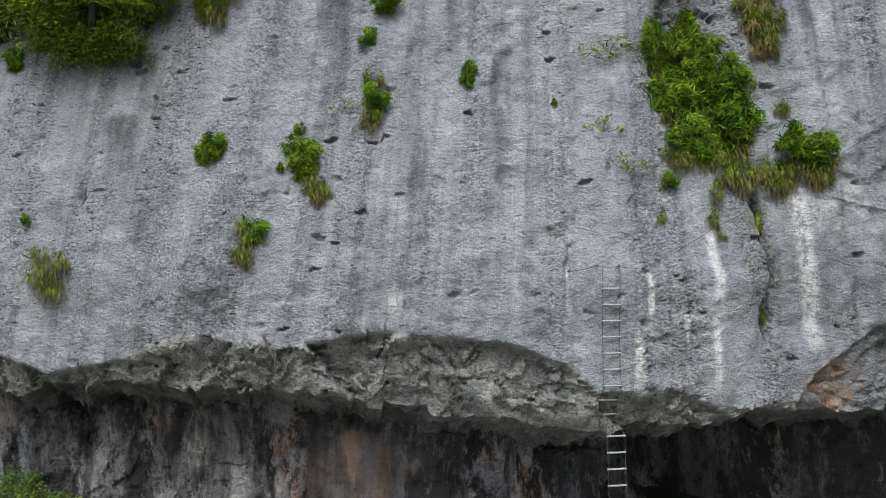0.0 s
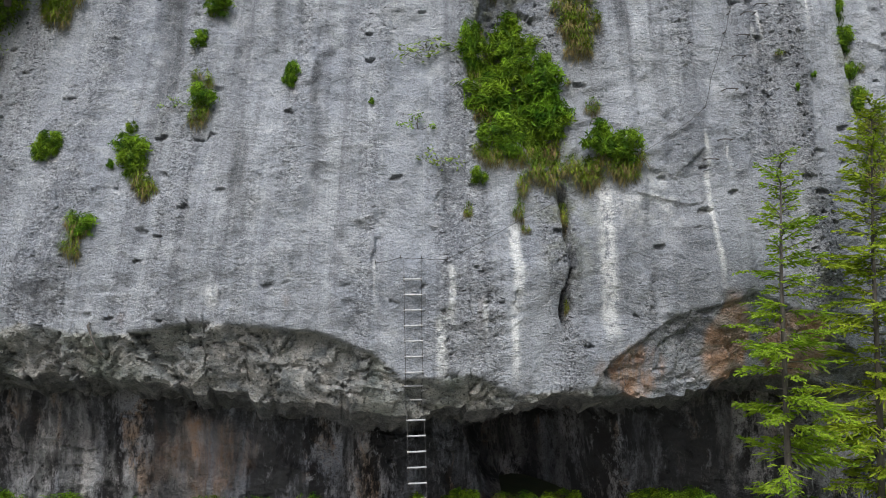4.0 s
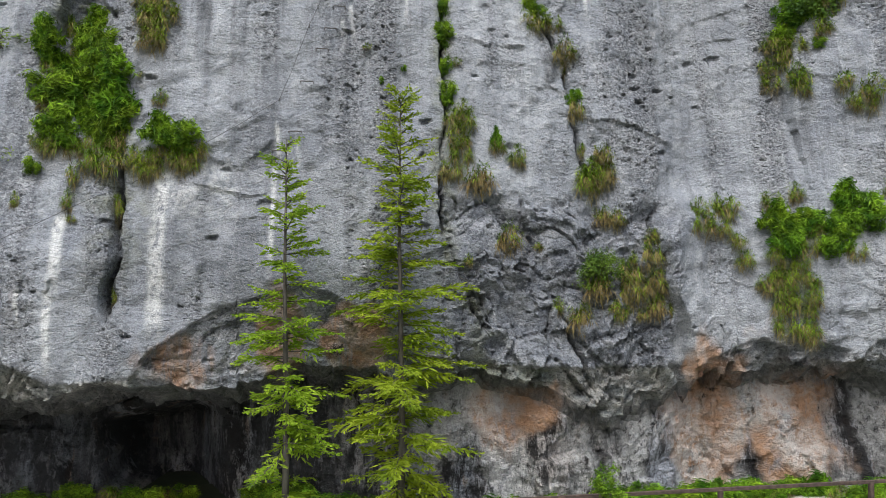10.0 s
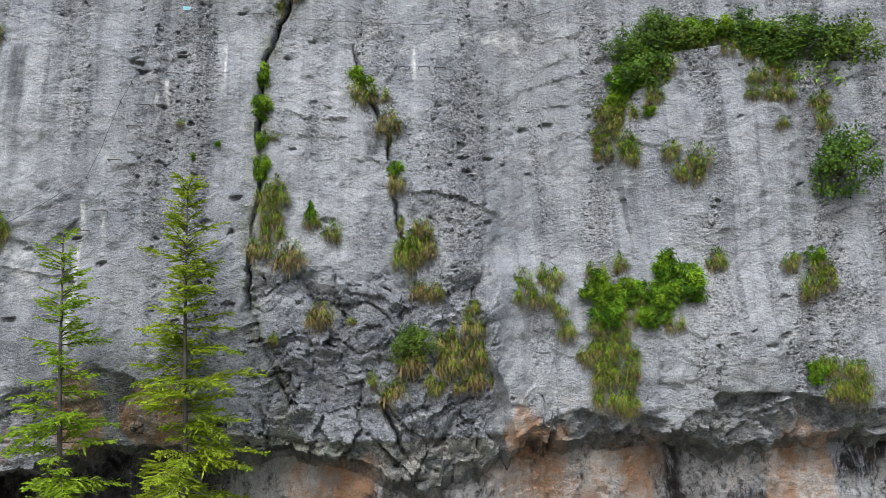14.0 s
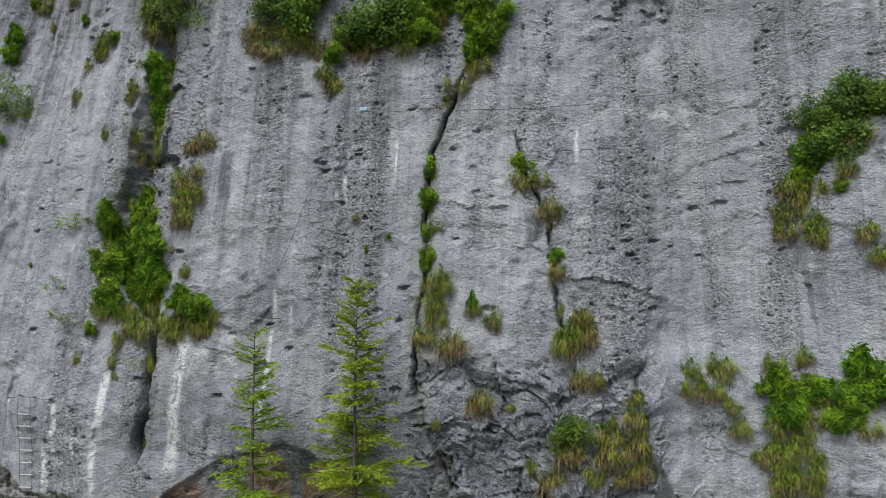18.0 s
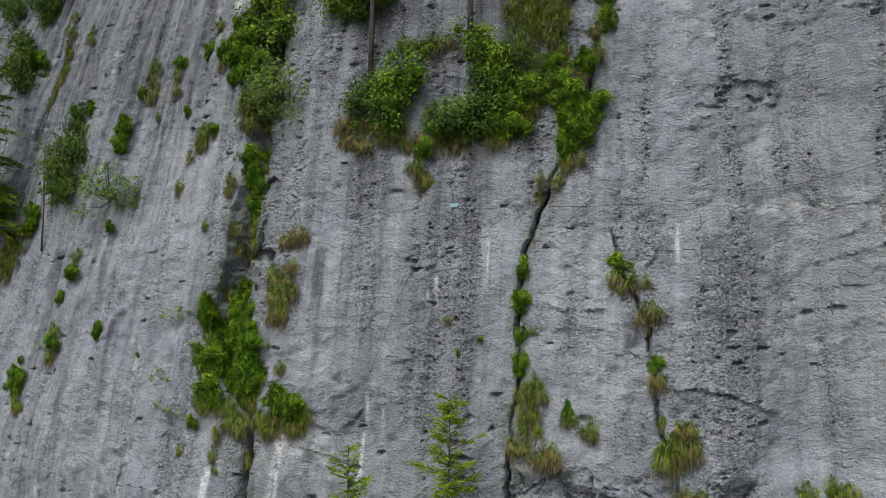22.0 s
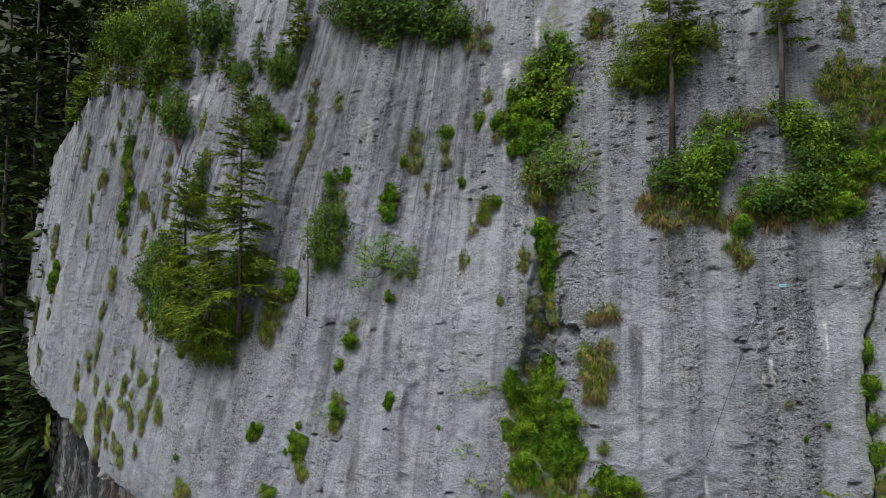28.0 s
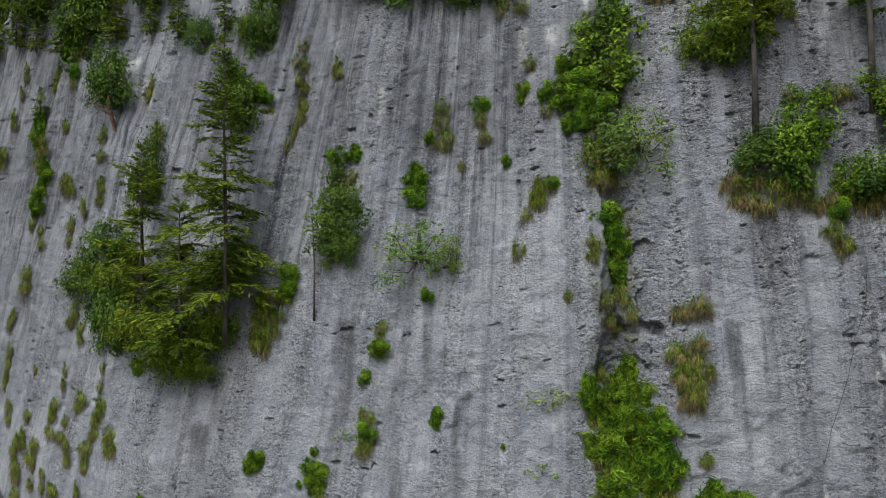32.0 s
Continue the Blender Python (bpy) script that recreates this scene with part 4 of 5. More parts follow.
def plant(kind, at, spots, yaw=0.0):
    """One plant at a place; spots: offset, width, depth and height of each clump that it is made of."""
    global plant_count
    name, label, category, group = WORDS[kind]
    size = max(max(spot[1], spot[3]) for spot in spots)
    if len(spots) > 1 and kind in ("g", "gd", "h"):
        label = "wide patch of " + {"g": "green grass with straw-coloured hanging blades on the rock", "gd": "mostly dry straw-brown grass hanging from the rock", "h": "bright green leafy plants growing from the rock"}[kind]
    elif size < 0.3 and kind in "gh":
        label = "small " + label
    root = tagged(new(name), label, category, group)
    root.empty_display_size = 0.1
    root.matrix_world = Matrix.Translation(at) @ Euler((0, 0, yaw)).to_matrix().to_4x4()
    for off, w, d, h, *other in spots:
        plant_count += 1
        flip = -1 if plant_count % 3 == 0 else 1
        choice = KINDS[other[0] if other else kind]
        for part_name, me in choice[plant_count % len(choice)]:
            p = tagged(new(part_name, me), kind="stuff")
            p.parent = root
            p.matrix_local = Euler((0, 0, -yaw)).to_matrix().to_4x4() @ Matrix.Translation(off) @ Euler((0, 0, yaw)).to_matrix().to_4x4() @ Matrix.Diagonal((w * flip, d, h, 1))
    return root


rnd_split = random.Random(17)


def plant_on_wall(kind, x, z, w, h):
    """Plants one thing at a place of the wall; a wide patch of grass or herbs is made of several clumps."""
    most = {"g": 0.55, "gd": 0.6, "h": 0.62}.get(kind, 9)
    grow = {"g": 1.55, "gd": 1.65, "h": 1.3, "f": 1.3, "s": 1.3, "sf": 1.3, "sc": 1.35, "m": 1.2}[kind]
    at, spots = on_wall(x, z, 0.03), []
    if max(w, h) > most:
        nx, nz = max(1, round(w / most * 1.2)), max(1, round(h / most * 1.2))
        for i in range(nx):
            for j in range(nz):
                u, v = (i + 0.5) / nx - 0.5, (j + 0.5) / nz - 0.5
                if (2 * u) ** 2 + (2 * v) ** 2 > 1.25:
                    continue
                s = most * rnd_split.uniform(0.7, 1.15)
                cx, cz = x + u * w + rnd_split.uniform(-0.13, 0.13), z + v * h + rnd_split.uniform(-0.13, 0.13)
                cw, ch = min(s, w) * grow, min(s, h) * grow
                fringe = ("g",) if kind == "h" and h > 0.55 and rnd_split.random() < (0.65 if j == 0 else 0.05) else ()
                spots.append((on_wall(cx, cz, 0.04) - at, cw, 0.75 * (cw * ch) ** 0.5, ch, *fringe))
    if not spots:
        spots = [(Vector((0, 0, 0)), w * grow, 0.75 * grow * (w * h) ** 0.5, h * grow)]
    plant(kind, at, spots, wall_turn(x, z))


PLANTS = []
PLANTS.append(("g", ((-10.86, 6.22, 0.93, 0.89), (-6.71, 6.64, 0.51, 0.76), (-7.71, 11.85, 0.8, 0.69), (-5.42, 7.68, 0.46, 0.63), (-4.34, 9.17, 0.43, 0.43), (8.02, 10.68, 0.2, 0.15), (20.39, 7.59, 0.55, 0.61), (22.38, 7.38, 0.9, 0.77), (22.97, 4.91, 1.17, 0.91), (19.69, 10.07, 0.88, 0.85), (22.08, 11.01, 0.36, 0.35), (23.02, 11.33, 0.67, 0.84), (18.23, 10.89, 0.87, 1.35), (22.03, 12.29, 1.15, 1.49), (-0.42, 14.14, 0.37, 0.59), (0.23, 15.56, 0.44, 0.7), (1.72, 16.32, 0.68, 1.19), (0.86, 13.04, 0.21, 0.35), (-0.09, 15.06, 0.37, 0.45), (11.47, 17.57, 0.46, 0.92), (10.02, 18.13, 1.09, 1.24), (9.48, 18.64, 0.93, 0.78), (10.76, 14.74, 0.61, 0.73), (10.12, 14.06, 0.24, 0.48),)))
PLANTS.append(("g", ((10.61, 17.18, 0.6, 0.91), (9.9, 20.38, 0.33, 1.14), (-5.72, 19.96, 0.62, 0.71), (-2.38, 17.82, 0.63, 1.26), (-1.22, 17.6, 0.46, 0.77), (-1.83, 16.54, 0.23, 0.31), (0.24, 15.87, 0.5, 0.67), (0.18, 15.44, 0.42, 0.5), (-7.43, 12.56, 1.01, 1.18), (-3.89, 11.94, 0.53, 0.91), (-4.27, 9.98, 0.46, 0.53), (-4.39, 9.32, 0.4, 0.66), (-5.38, 7.82, 0.41, 0.82), (-6.9, 19.36, 0.36, 2.34), (-6.99, 20.61, 0.37, 1.1), (-6.9, 18.5, 0.26, 1.06), (-7.17, 17.78, 0.21, 0.71), (1.67, 17.15, 0.67, 1.01), (1.96, 16.27, 0.99, 0.99), (6.18, 15.36, 1.11, 0.78), (7.92, 15.37, 1.11, 0.79), (8.55, 15.21, 1.26, 0.64), (7.09, 14.23, 0.53, 1.05), (7.09, 17.79, 1.64, 0.66),)))
PLANTS.append(("g", ((10.32, 18.56, 1.04, 1.2), (9.68, 18.76, 0.85, 1.03), (3.58, 21.15, 0.72, 0.91), (6.75, 20.31, 0.35, 0.7), (-0.33, 21.39, 0.82, 0.98), (-7.36, 12.83, 0.89, 0.82), (-12.34, 18.37, 0.49, 1.19), (-18.42, 13.76, 0.73, 1.04), (-19.07, 12.31, 0.31, 1.04), (-15.6, 12.45, 0.43, 0.77), (-14.97, 11.9, 0.45, 0.85), (-14.39, 12.28, 0.26, 1.13), (-17.1, 10.6, 0.2, 0.39), (-18.82, 10.59, 0.33, 1.64), (-15.41, 10.4, 0.23, 1.13), (-13.58, 10.62, 0.25, 1.08), (-14.49, 9.77, 0.55, 0.91), (-15.78, 9.39, 0.41, 0.75), (-15.5, 8.89, 1.02, 1.11), (-13.65, 9.56, 0.47, 0.72), (-13.72, 8.97, 0.46, 0.89), (-13.91, 8.12, 0.67, 0.88), (-12.9, 8.57, 0.59, 0.69), (-17.32, 8.61, 0.39, 1.16),)))
PLANTS.append(("g", ((-18.3, 9.08, 0.4, 1.0), (-17.55, 7.87, 0.46, 1.35), (-16.52, 8.0, 0.53, 0.94), (-16.36, 7.32, 0.37, 1.11), (-17.27, 6.79, 0.46, 1.14), (-15.13, 6.9, 0.57, 0.72), (-14.15, 7.21, 0.28, 0.61), (-15.79, 7.21, 0.26, 0.73), (-14.84, 8.19, 0.29, 0.72), (-18.51, 18.64, 0.87, 1.52), (-18.44, 16.2, 0.43, 1.06), (-17.83, 15.31, 0.42, 1.04), (-16.73, 17.13, 0.74, 0.83), (-16.22, 15.43, 0.48, 1.01), (-20.4, 21.94, 0.33, 1.4), (-20.75, 20.27, 0.46, 0.69), (-15.0, 18.63, 0.44, 1.41), (-12.95, 20.25, 0.47, 0.98), (-12.18, 18.5, 0.42, 0.95), (-14.9, 16.77, 0.6, 1.19), (-15.63, 16.21, 0.28, 0.8), (-17.39, 19.55, 0.39, 0.54), (-21.1, 18.74, 0.46, 0.69), (-10.7, 16.78, 0.54, 0.9),)))
PLANTS.append(("g", ((-18.27, 21.65, 0.36, 1.33), (-24.68, 20.72, 0.68, 2.15), (-22.48, 17.35, 0.34, 1.43), (-22.04, 15.58, 0.34, 1.12), (-21.61, 18.72, 0.74, 0.85), (-28.15, 15.94, 0.98, 1.95), (-26.98, 12.1, 0.5, 1.24), (-30.8, 11.65, 0.74, 2.03), (-27.36, 9.66, 0.49, 1.23), (-20.61, 9.19, 0.68, 1.56), (-19.65, 10.03, 0.51, 0.77), (-19.44, 7.63, 1.0, 1.25), (-24.47, 6.11, 1.28, 1.42), (-40.73, 3.34, 0.67, 1.67), (17.36, 5.52, 0.91, 0.52), (17.88, 5.33, 0.78, 0.78), (17.83, 4.69, 0.78, 0.78), (18.09, 4.3, 0.52, 0.52), (16.06, 7.03, 0.93, 0.93), (16.4, 7.3, 0.67, 0.67), (17.45, 7.5, 0.6, 0.47), (12.92, 7.91, 0.46, 0.51), (14.53, 6.57, 0.47, 0.39), (14.03, 6.06, 0.26, 0.31),)))
PLANTS.append(("g", ((13.56, 4.88, 0.45, 0.5), (14.99, 4.88, 0.18, 0.39), (12.18, 5.02, 0.25, 0.37), (11.75, 6.32, 0.25, 0.2), (10.12, 6.01, 0.24, 0.24), (10.51, 13.98, 0.36, 0.41), (10.05, 13.63, 0.25, 0.49), (10.0, 10.45, 0.26, 0.18), (10.1, 9.11, 0.64, 0.77), (9.77, 9.2, 0.39, 0.65), (9.93, 8.49, 0.51, 0.77), (11.11, 8.42, 0.69, 0.63), (12.16, 11.55, 0.72, 0.65), (12.66, 10.53, 0.47, 0.39), (13.04, 7.92, 0.61, 0.74), (12.86, 8.51, 0.2, 0.37), (1.77, 12.74, 0.63, 0.94), (2.65, 8.1, 0.86, 0.72), (3.54, 7.91, 0.56, 0.56), (4.35, 7.99, 0.55, 0.55), (1.41, 14.16, 0.38, 0.79), (1.26, 10.12, 0.31, 0.92), (2.33, 13.05, 0.37, 0.78), (1.7, 8.39, 0.58, 0.46),)))
PLANTS.append(("g", ((2.76, 8.27, 0.83, 0.48), (3.26, 8.17, 0.58, 0.58), (3.59, 7.98, 0.58, 0.58), (4.35, 8.16, 0.58, 0.7), (1.69, 10.94, 0.33, 1.13), (2.16, 7.44, 0.27, 0.8), (1.99, 8.14, 0.39, 0.57), (1.09, 7.18, 0.18, 0.34), (3.27, 11.57, 0.61, 0.61), (3.55, 10.95, 0.55, 0.72), (3.84, 11.25, 0.48, 0.48), (3.75, 9.37, 0.31, 0.35), (3.11, 6.97, 0.25, 0.68), (3.04, 5.28, 0.16, 0.34), (3.3, 9.9, 0.12, 0.14), (2.21, 6.8, 0.18, 0.18), (1.42, 8.45, 0.35, 0.35), (2.1, 13.0, 0.42, 0.59), (2.4, 12.55, 0.34, 0.42), (2.0, 12.2, 0.34, 0.42), (2.3, 14.6, 0.34, 0.51), (18.3, 10.9, 0.6, 0.9),)))
PLANTS.append(("gd", ((5.2, 15.47, 0.94, 0.94), (7.52, 15.17, 1.57, 0.63), (13.36, 8.24, 0.36, 1.16), (13.32, 6.89, 0.76, 0.63), (14.44, 6.18, 0.57, 0.65), (13.14, 5.4, 0.74, 0.62), (13.97, 5.61, 0.64, 0.77), (14.57, 5.28, 0.71, 0.78), (14.17, 4.8, 0.3, 0.3), (12.54, 4.66, 0.56, 0.62), (11.06, 6.45, 0.61, 0.73), (10.08, 7.84, 0.76, 0.63), (12.59, 10.93, 0.57, 0.57), (12.72, 9.4, 0.38, 0.63), (13.41, 8.19, 0.54, 1.22), (3.65, 11.69, 0.73, 0.88), (3.6, 10.96, 0.73, 0.87), (3.62, 12.73, 0.83, 0.6),)))
PLANTS.append(("h", ((-7.55, 8.64, 0.45, 0.5), (-4.38, 10.93, 0.29, 0.29), (-3.96, 11.71, 0.53, 0.42), (-5.74, 9.03, 0.21, 0.26), (-5.59, 8.5, 0.43, 0.6), (-6.1, 8.24, 0.14, 0.16), (-4.28, 9.77, 0.52, 0.65), (-2.37, 10.15, 0.26, 0.39), (-11.43, 7.29, 0.16, 0.25), (-12.1, 10.97, 0.39, 0.52), (-0.77, 9.48, 0.1, 0.12), (8.82, 10.23, 0.11, 0.14), (8.33, 9.91, 0.09, 0.15), (22.56, 7.78, 0.39, 0.39), (22.33, 5.1, 0.38, 0.51), (18.21, 11.47, 0.7, 0.68), (18.79, 11.99, 1.08, 1.04), (20.13, 13.38, 1.51, 0.73), (21.06, 13.34, 1.72, 0.93), (19.0, 11.38, 0.27, 0.26), (1.24, 18.32, 1.07, 1.97), (0.57, 15.89, 0.35, 0.35), (11.53, 19.57, 0.4, 1.62), (11.57, 18.48, 0.39, 0.94),)))
PLANTS.append(("h", ((10.97, 15.57, 0.89, 1.46), (10.73, 16.29, 0.59, 0.9), (13.87, 19.48, 0.26, 0.26), (14.38, 19.59, 0.33, 0.33), (11.06, 16.86, 0.6, 0.91), (10.01, 16.92, 0.91, 1.05), (9.67, 16.19, 1.04, 0.89), (9.34, 15.62, 0.87, 0.87), (-1.28, 18.27, 0.46, 0.46), (-3.12, 16.06, 0.7, 0.93), (-2.76, 17.47, 0.24, 0.39), (-0.6, 16.59, 0.22, 0.3), (0.2, 19.32, 0.54, 0.72), (-0.13, 18.52, 0.31, 0.6), (0.38, 18.08, 0.35, 0.87), (-5.25, 16.79, 1.24, 0.99), (-2.67, 13.09, 0.3, 0.37), (-6.81, 13.52, 0.66, 0.83), (-4.31, 11.07, 0.23, 0.23), (-2.44, 10.02, 0.23, 0.38), (-7.39, 8.79, 0.36, 0.36), (-5.74, 8.5, 0.55, 0.83), (-6.57, 6.98, 0.43, 0.43), (1.72, 18.03, 0.85, 1.55),)))
PLANTS.append(("h", ((9.49, 15.9, 1.13, 1.45), (8.96, 15.63, 0.97, 0.97), (7.12, 14.96, 0.4, 0.53), (9.78, 19.22, 0.35, 0.7), (-8.38, 19.12, 0.94, 1.12), (-6.99, 13.47, 0.73, 0.97), (-18.84, 19.62, 0.66, 1.33), (-18.1, 17.26, 0.77, 1.92), (-17.1, 22.83, 1.32, 1.32), (-17.05, 21.43, 0.43, 1.08), (-26.65, 13.96, 1.05, 1.55), (18.07, 7.5, 0.67, 0.67), (17.82, 6.89, 0.93, 0.8), (18.23, 6.63, 1.32, 0.92), (19.21, 7.22, 0.79, 0.79), (18.77, 6.5, 0.91, 0.78), (17.08, 6.11, 1.05, 0.72), (16.67, 6.5, 0.53, 0.66), (17.8, 5.91, 1.05, 0.65), (10.96, 15.5, 0.63, 0.84), (10.7, 14.69, 0.42, 0.83), (9.69, 11.92, 0.32, 0.67), (9.7, 11.11, 0.46, 0.54), (9.76, 10.33, 0.24, 0.4),)))
PLANTS.append(("h", ((9.77, 9.71, 0.29, 0.52), (10.84, 8.71, 0.2, 0.38), (11.97, 12.01, 0.53, 0.53), (12.76, 9.76, 0.33, 0.38), (2.03, 14.12, 0.64, 0.96), (1.85, 14.83, 0.64, 0.8), (2.03, 13.72, 0.58, 0.8), (1.72, 10.55, 0.93, 1.09), (1.63, 9.67, 0.92, 1.37), (2.23, 9.11, 1.2, 1.35), (2.07, 8.61, 1.17, 0.88), (3.99, 8.36, 0.84, 0.84), (1.36, 10.57, 0.25, 0.92), (2.31, 11.15, 0.74, 0.74), (2.36, 10.44, 0.97, 0.97), (2.0, 9.94, 1.12, 1.0), (2.53, 9.69, 1.08, 0.96), (1.94, 9.11, 1.07, 0.95), (2.77, 9.19, 0.96, 0.96), (2.17, 8.65, 1.29, 0.7), (2.88, 8.59, 0.84, 0.72), (3.95, 8.45, 0.7, 0.58), (1.36, 7.91, 0.28, 0.34), (2.2, 13.6, 0.42, 0.51),)))
PLANTS.append(("h", ((2.3, 14.2, 0.38, 0.51), (2.2, 15.0, 0.42, 0.51), (19.25, 12.55, 0.9, 0.7), (18.5, 11.9, 0.6, 0.8), (20.6, 13.3, 0.9, 0.6),)))
PLANTS.append(("f", ((0.15, 8.95, 0.7, 0.5), (0.55, 8.2, 0.7, 0.6), (-4.84, 9.49, 0.59, 0.35), (1.24, 9.82, 0.61, 0.24), (23.12, 12.14, 0.99, 0.99), (0.38, 10.56, 0.99, 0.66), (0.39, 10.72, 0.95, 0.24),)))
PLANTS.append(("s", ((23.24, 9.91, 1.27, 1.43), (19.04, 12.58, 1.38, 1.23), (18.61, 12.98, 0.93, 0.77), (19.69, 13.16, 1.41, 0.94), (19.47, 13.55, 0.95, 0.79), (21.77, 13.49, 1.31, 0.82), (22.22, 12.87, 1.3, 0.98), (22.82, 13.18, 1.66, 1.0), (23.89, 12.87, 1.36, 1.36), (-5.24, 15.9, 1.35, 1.35), (-5.2, 14.93, 1.42, 1.52), (-5.22, 14.27, 1.04, 0.94), (5.64, 16.22, 1.43, 1.27), (8.34, 15.94, 1.75, 1.43), (9.33, 17.25, 0.99, 0.99), (-2.77, 22.52, 2.67, 1.85), (-4.2, 23.03, 2.35, 1.71), (-1.43, 22.25, 1.99, 1.59), (-5.75, 23.6, 2.01, 1.56), (-9.31, 20.05, 0.91, 1.14), (-16.57, 23.51, 2.32, 2.9), (-13.11, 24.88, 2.71, 2.44), (-15.29, 20.78, 1.08, 1.63), (-13.28, 12.21, 1.43, 1.91),)))
PLANTS.append(("s", ((-14.89, 13.54, 1.77, 1.77), (-12.3, 17.15, 1.44, 1.91), (-8.98, 19.0, 1.4, 1.93), (-8.41, 21.59, 1.11, 1.77), (-10.9, 21.87, 1.06, 1.18), (-12.81, 12.32, 1.23, 2.01), (-14.58, 20.66, 1.78, 2.03), (-13.5, 14.62, 1.85, 1.62), (13.04, 5.77, 0.87, 0.75),)))
PLANTS.append(("sf", ((2.42, 16.69, 1.84, 1.51), (-2.9, 14.14, 2.12, 1.41), (-1.97, 14.04, 1.03, 1.03), (2.76, 16.81, 1.81, 1.48),)))
PLANTS.append(("sc", ((-10.4, 11.3, 1.75, 1.6), (-9.75, 11.25, 1.3, 1.2), (4.79, 19.6, 1.71, 1.71), (5.41, 20.41, 1.92, 1.57), (-8.75, 21.84, 1.04, 1.39), (-20.13, 26.26, 3.92, 3.59), (-24.31, 28.24, 4.4, 4.04), (-16.29, 25.76, 3.26, 2.96), (-13.31, 13.76, 1.7, 1.9), (-11.43, 12.26, 2.25, 2.02), (-8.71, 14.13, 1.46, 1.67), (-9.21, 12.33, 1.47, 1.68),)))
PLANTS.append(("m", ((6.5, 16.3, 1.6, 1.7), (7.5, 15.7, 1.0, 0.9), (8.75, 16.9, 1.4, 1.5), (9.2, 16.3, 1.2, 1.2), (2.32, 20.52, 1.08, 1.08), (2.28, 19.22, 2.26, 2.09), (1.82, 19.84, 1.42, 1.42), (6.58, 17.11, 1.46, 1.29), (8.37, 17.69, 1.49, 0.99),)))
for kind_, spots in PLANTS:
    for spot in spots:
        plant_on_wall(kind_, *spot)


# ---- trees ----
def conifer(name, at, h, r, seed, label, needles, start=0.10, dense=1.0, taper=0.6, thick=0.075, spray=1.0, group="", pace=0.06):
    rnd = random.Random(seed)
    root = thing(name, Matrix.Translation(at), label, "tree", group)
    v, f = [], []
    tube(v, f, [(0, 0, -0.5), (0.03, 0, h * 0.3), (-0.02, 0.02, h * 0.7), (0, 0, h)], [thick, thick * 0.8, thick * 0.42, 0.008], 9)
    mesh_part("trunk", v, f, BARK, root, smooth=True)
    v, f, wv, wf = [], [], [], []
    k = start
    while k < 0.992:
        zz = h * k
        spread = r * min(1.0, (1 - k) ** taper * 1.15) * (0.7 + 0.5 * rnd.random()) + 0.05
        for b in range(rnd.choice((6, 7, 8, 9)) if pace < 0.1 else 5):
            if rnd.random() > dense:
                continue
            a = rnd.random() * 6.283
            ln = spread * (0.30 + 0.85 * rnd.random())
            d = Vector((math.cos(a), math.sin(a), rnd.uniform(-0.28, 0.12) + 0.75 * k * k))
            side = Vector((-math.sin(a), math.cos(a), 0))
            p0 = Vector((0, 0, zz + rnd.uniform(-0.17, 0.17)))
            sag = rnd.uniform(0.05, 0.24) * ln * ln
            tip = p0 + d * ln + Vector((0, 0, -sag))
            tube(wv, wf, [p0, (p0 + tip) / 2 + Vector((0, 0, 0.3 * sag)), tip], [0.015, 0.010, 0.003], 3)
            steps = max(3, int(ln / pace))
            for s in range(1, steps + 1):
                q = s / steps
                c = p0.lerp(tip, q) + Vector((0, 0, 1.2 * sag * q * (1 - q)))
                if q < 0.3 and rnd.random() < 0.3:
                    continue
                reach = spray * (0.11 + 0.27 * ln * (1 - q)) * (0.35 + 1.1 * rnd.random())
                for sg in (-1, 1, rnd.choice((-0.4, 0.4))):
                    t = (d * 0.8 + side * sg * (0.7 + 0.5 * rnd.random()) + Vector((0, 0, rnd.uniform(-0.65, 0.15)))).normalized()
                    e = c + t * reach
                    across = t.cross(Vector((0, 0, 1))).normalized()
                    sub_n = 4 if pace < 0.1 else 2
                    for rep in range(sub_n):
                        roll = rnd.uniform(-1.2, 1.2)
                        g = 1 if pace > 0.1 else 0.62
                        c2 = c.lerp(e, rep / sub_n * 0.8)
                        turn = (t + across * rnd.uniform(-0.8, 0.8) + Vector((0, 0, rnd.uniform(-0.4, 0.25)))).normalized()
                        e2 = c2 + turn * reach * g * rnd.uniform(0.45, 0.8)
                        u = (across * math.cos(roll) + across.cross(t) * math.sin(roll)) * (0.017 if pace < 0.1 else 0.034) * spray
                        o = len(v)
                        mid = c2.lerp(e2, 0.5)
                        v += [c2, mid + u, e2, mid - u]
                        f.append((o, o + 1, o + 2, o + 3))
        k += (0.14 + 0.12 * rnd.random()) / h * (1.5 if k < 0.9 else 0.8)
    tagged(mesh_part("branchwork", wv, wf, BARK, root), kind="stuff")
    tagged(mesh_part("crown", v, f, needles, root), kind="stuff")
    return root


conifer("conifer", (6.48, -1.65, 0.25), 7.9, 1.15, 3, "slender young conifer with bright yellow-green tiers beside the road", NEEDLE, 0.08, 0.72, 0.50, spray=1.15)
conifer("conifer", (8.58, -1.35, 0.25), 8.8, 1.32, 5, "taller young conifer with bright yellow-green tiers beside the road", NEEDLE, 0.10, 0.92, 0.45, spray=1.2)
conifer("conifer", (-8.55, 3.0, 12.3), 8.2, 1.9, 7, "tall thin conifer with yellow-green sprays rooted high on the cliff", SPRAY, 0.12, 0.8, 0.8, spray=1.3)
conifer("conifer", (-11.8, 4.3, 12.3), 5.3, 1.6, 9, "bushy conifer with dark sprays leaning off the cliff", SPRAY, 0.05, 0.75, 0.6, spray=1.3)
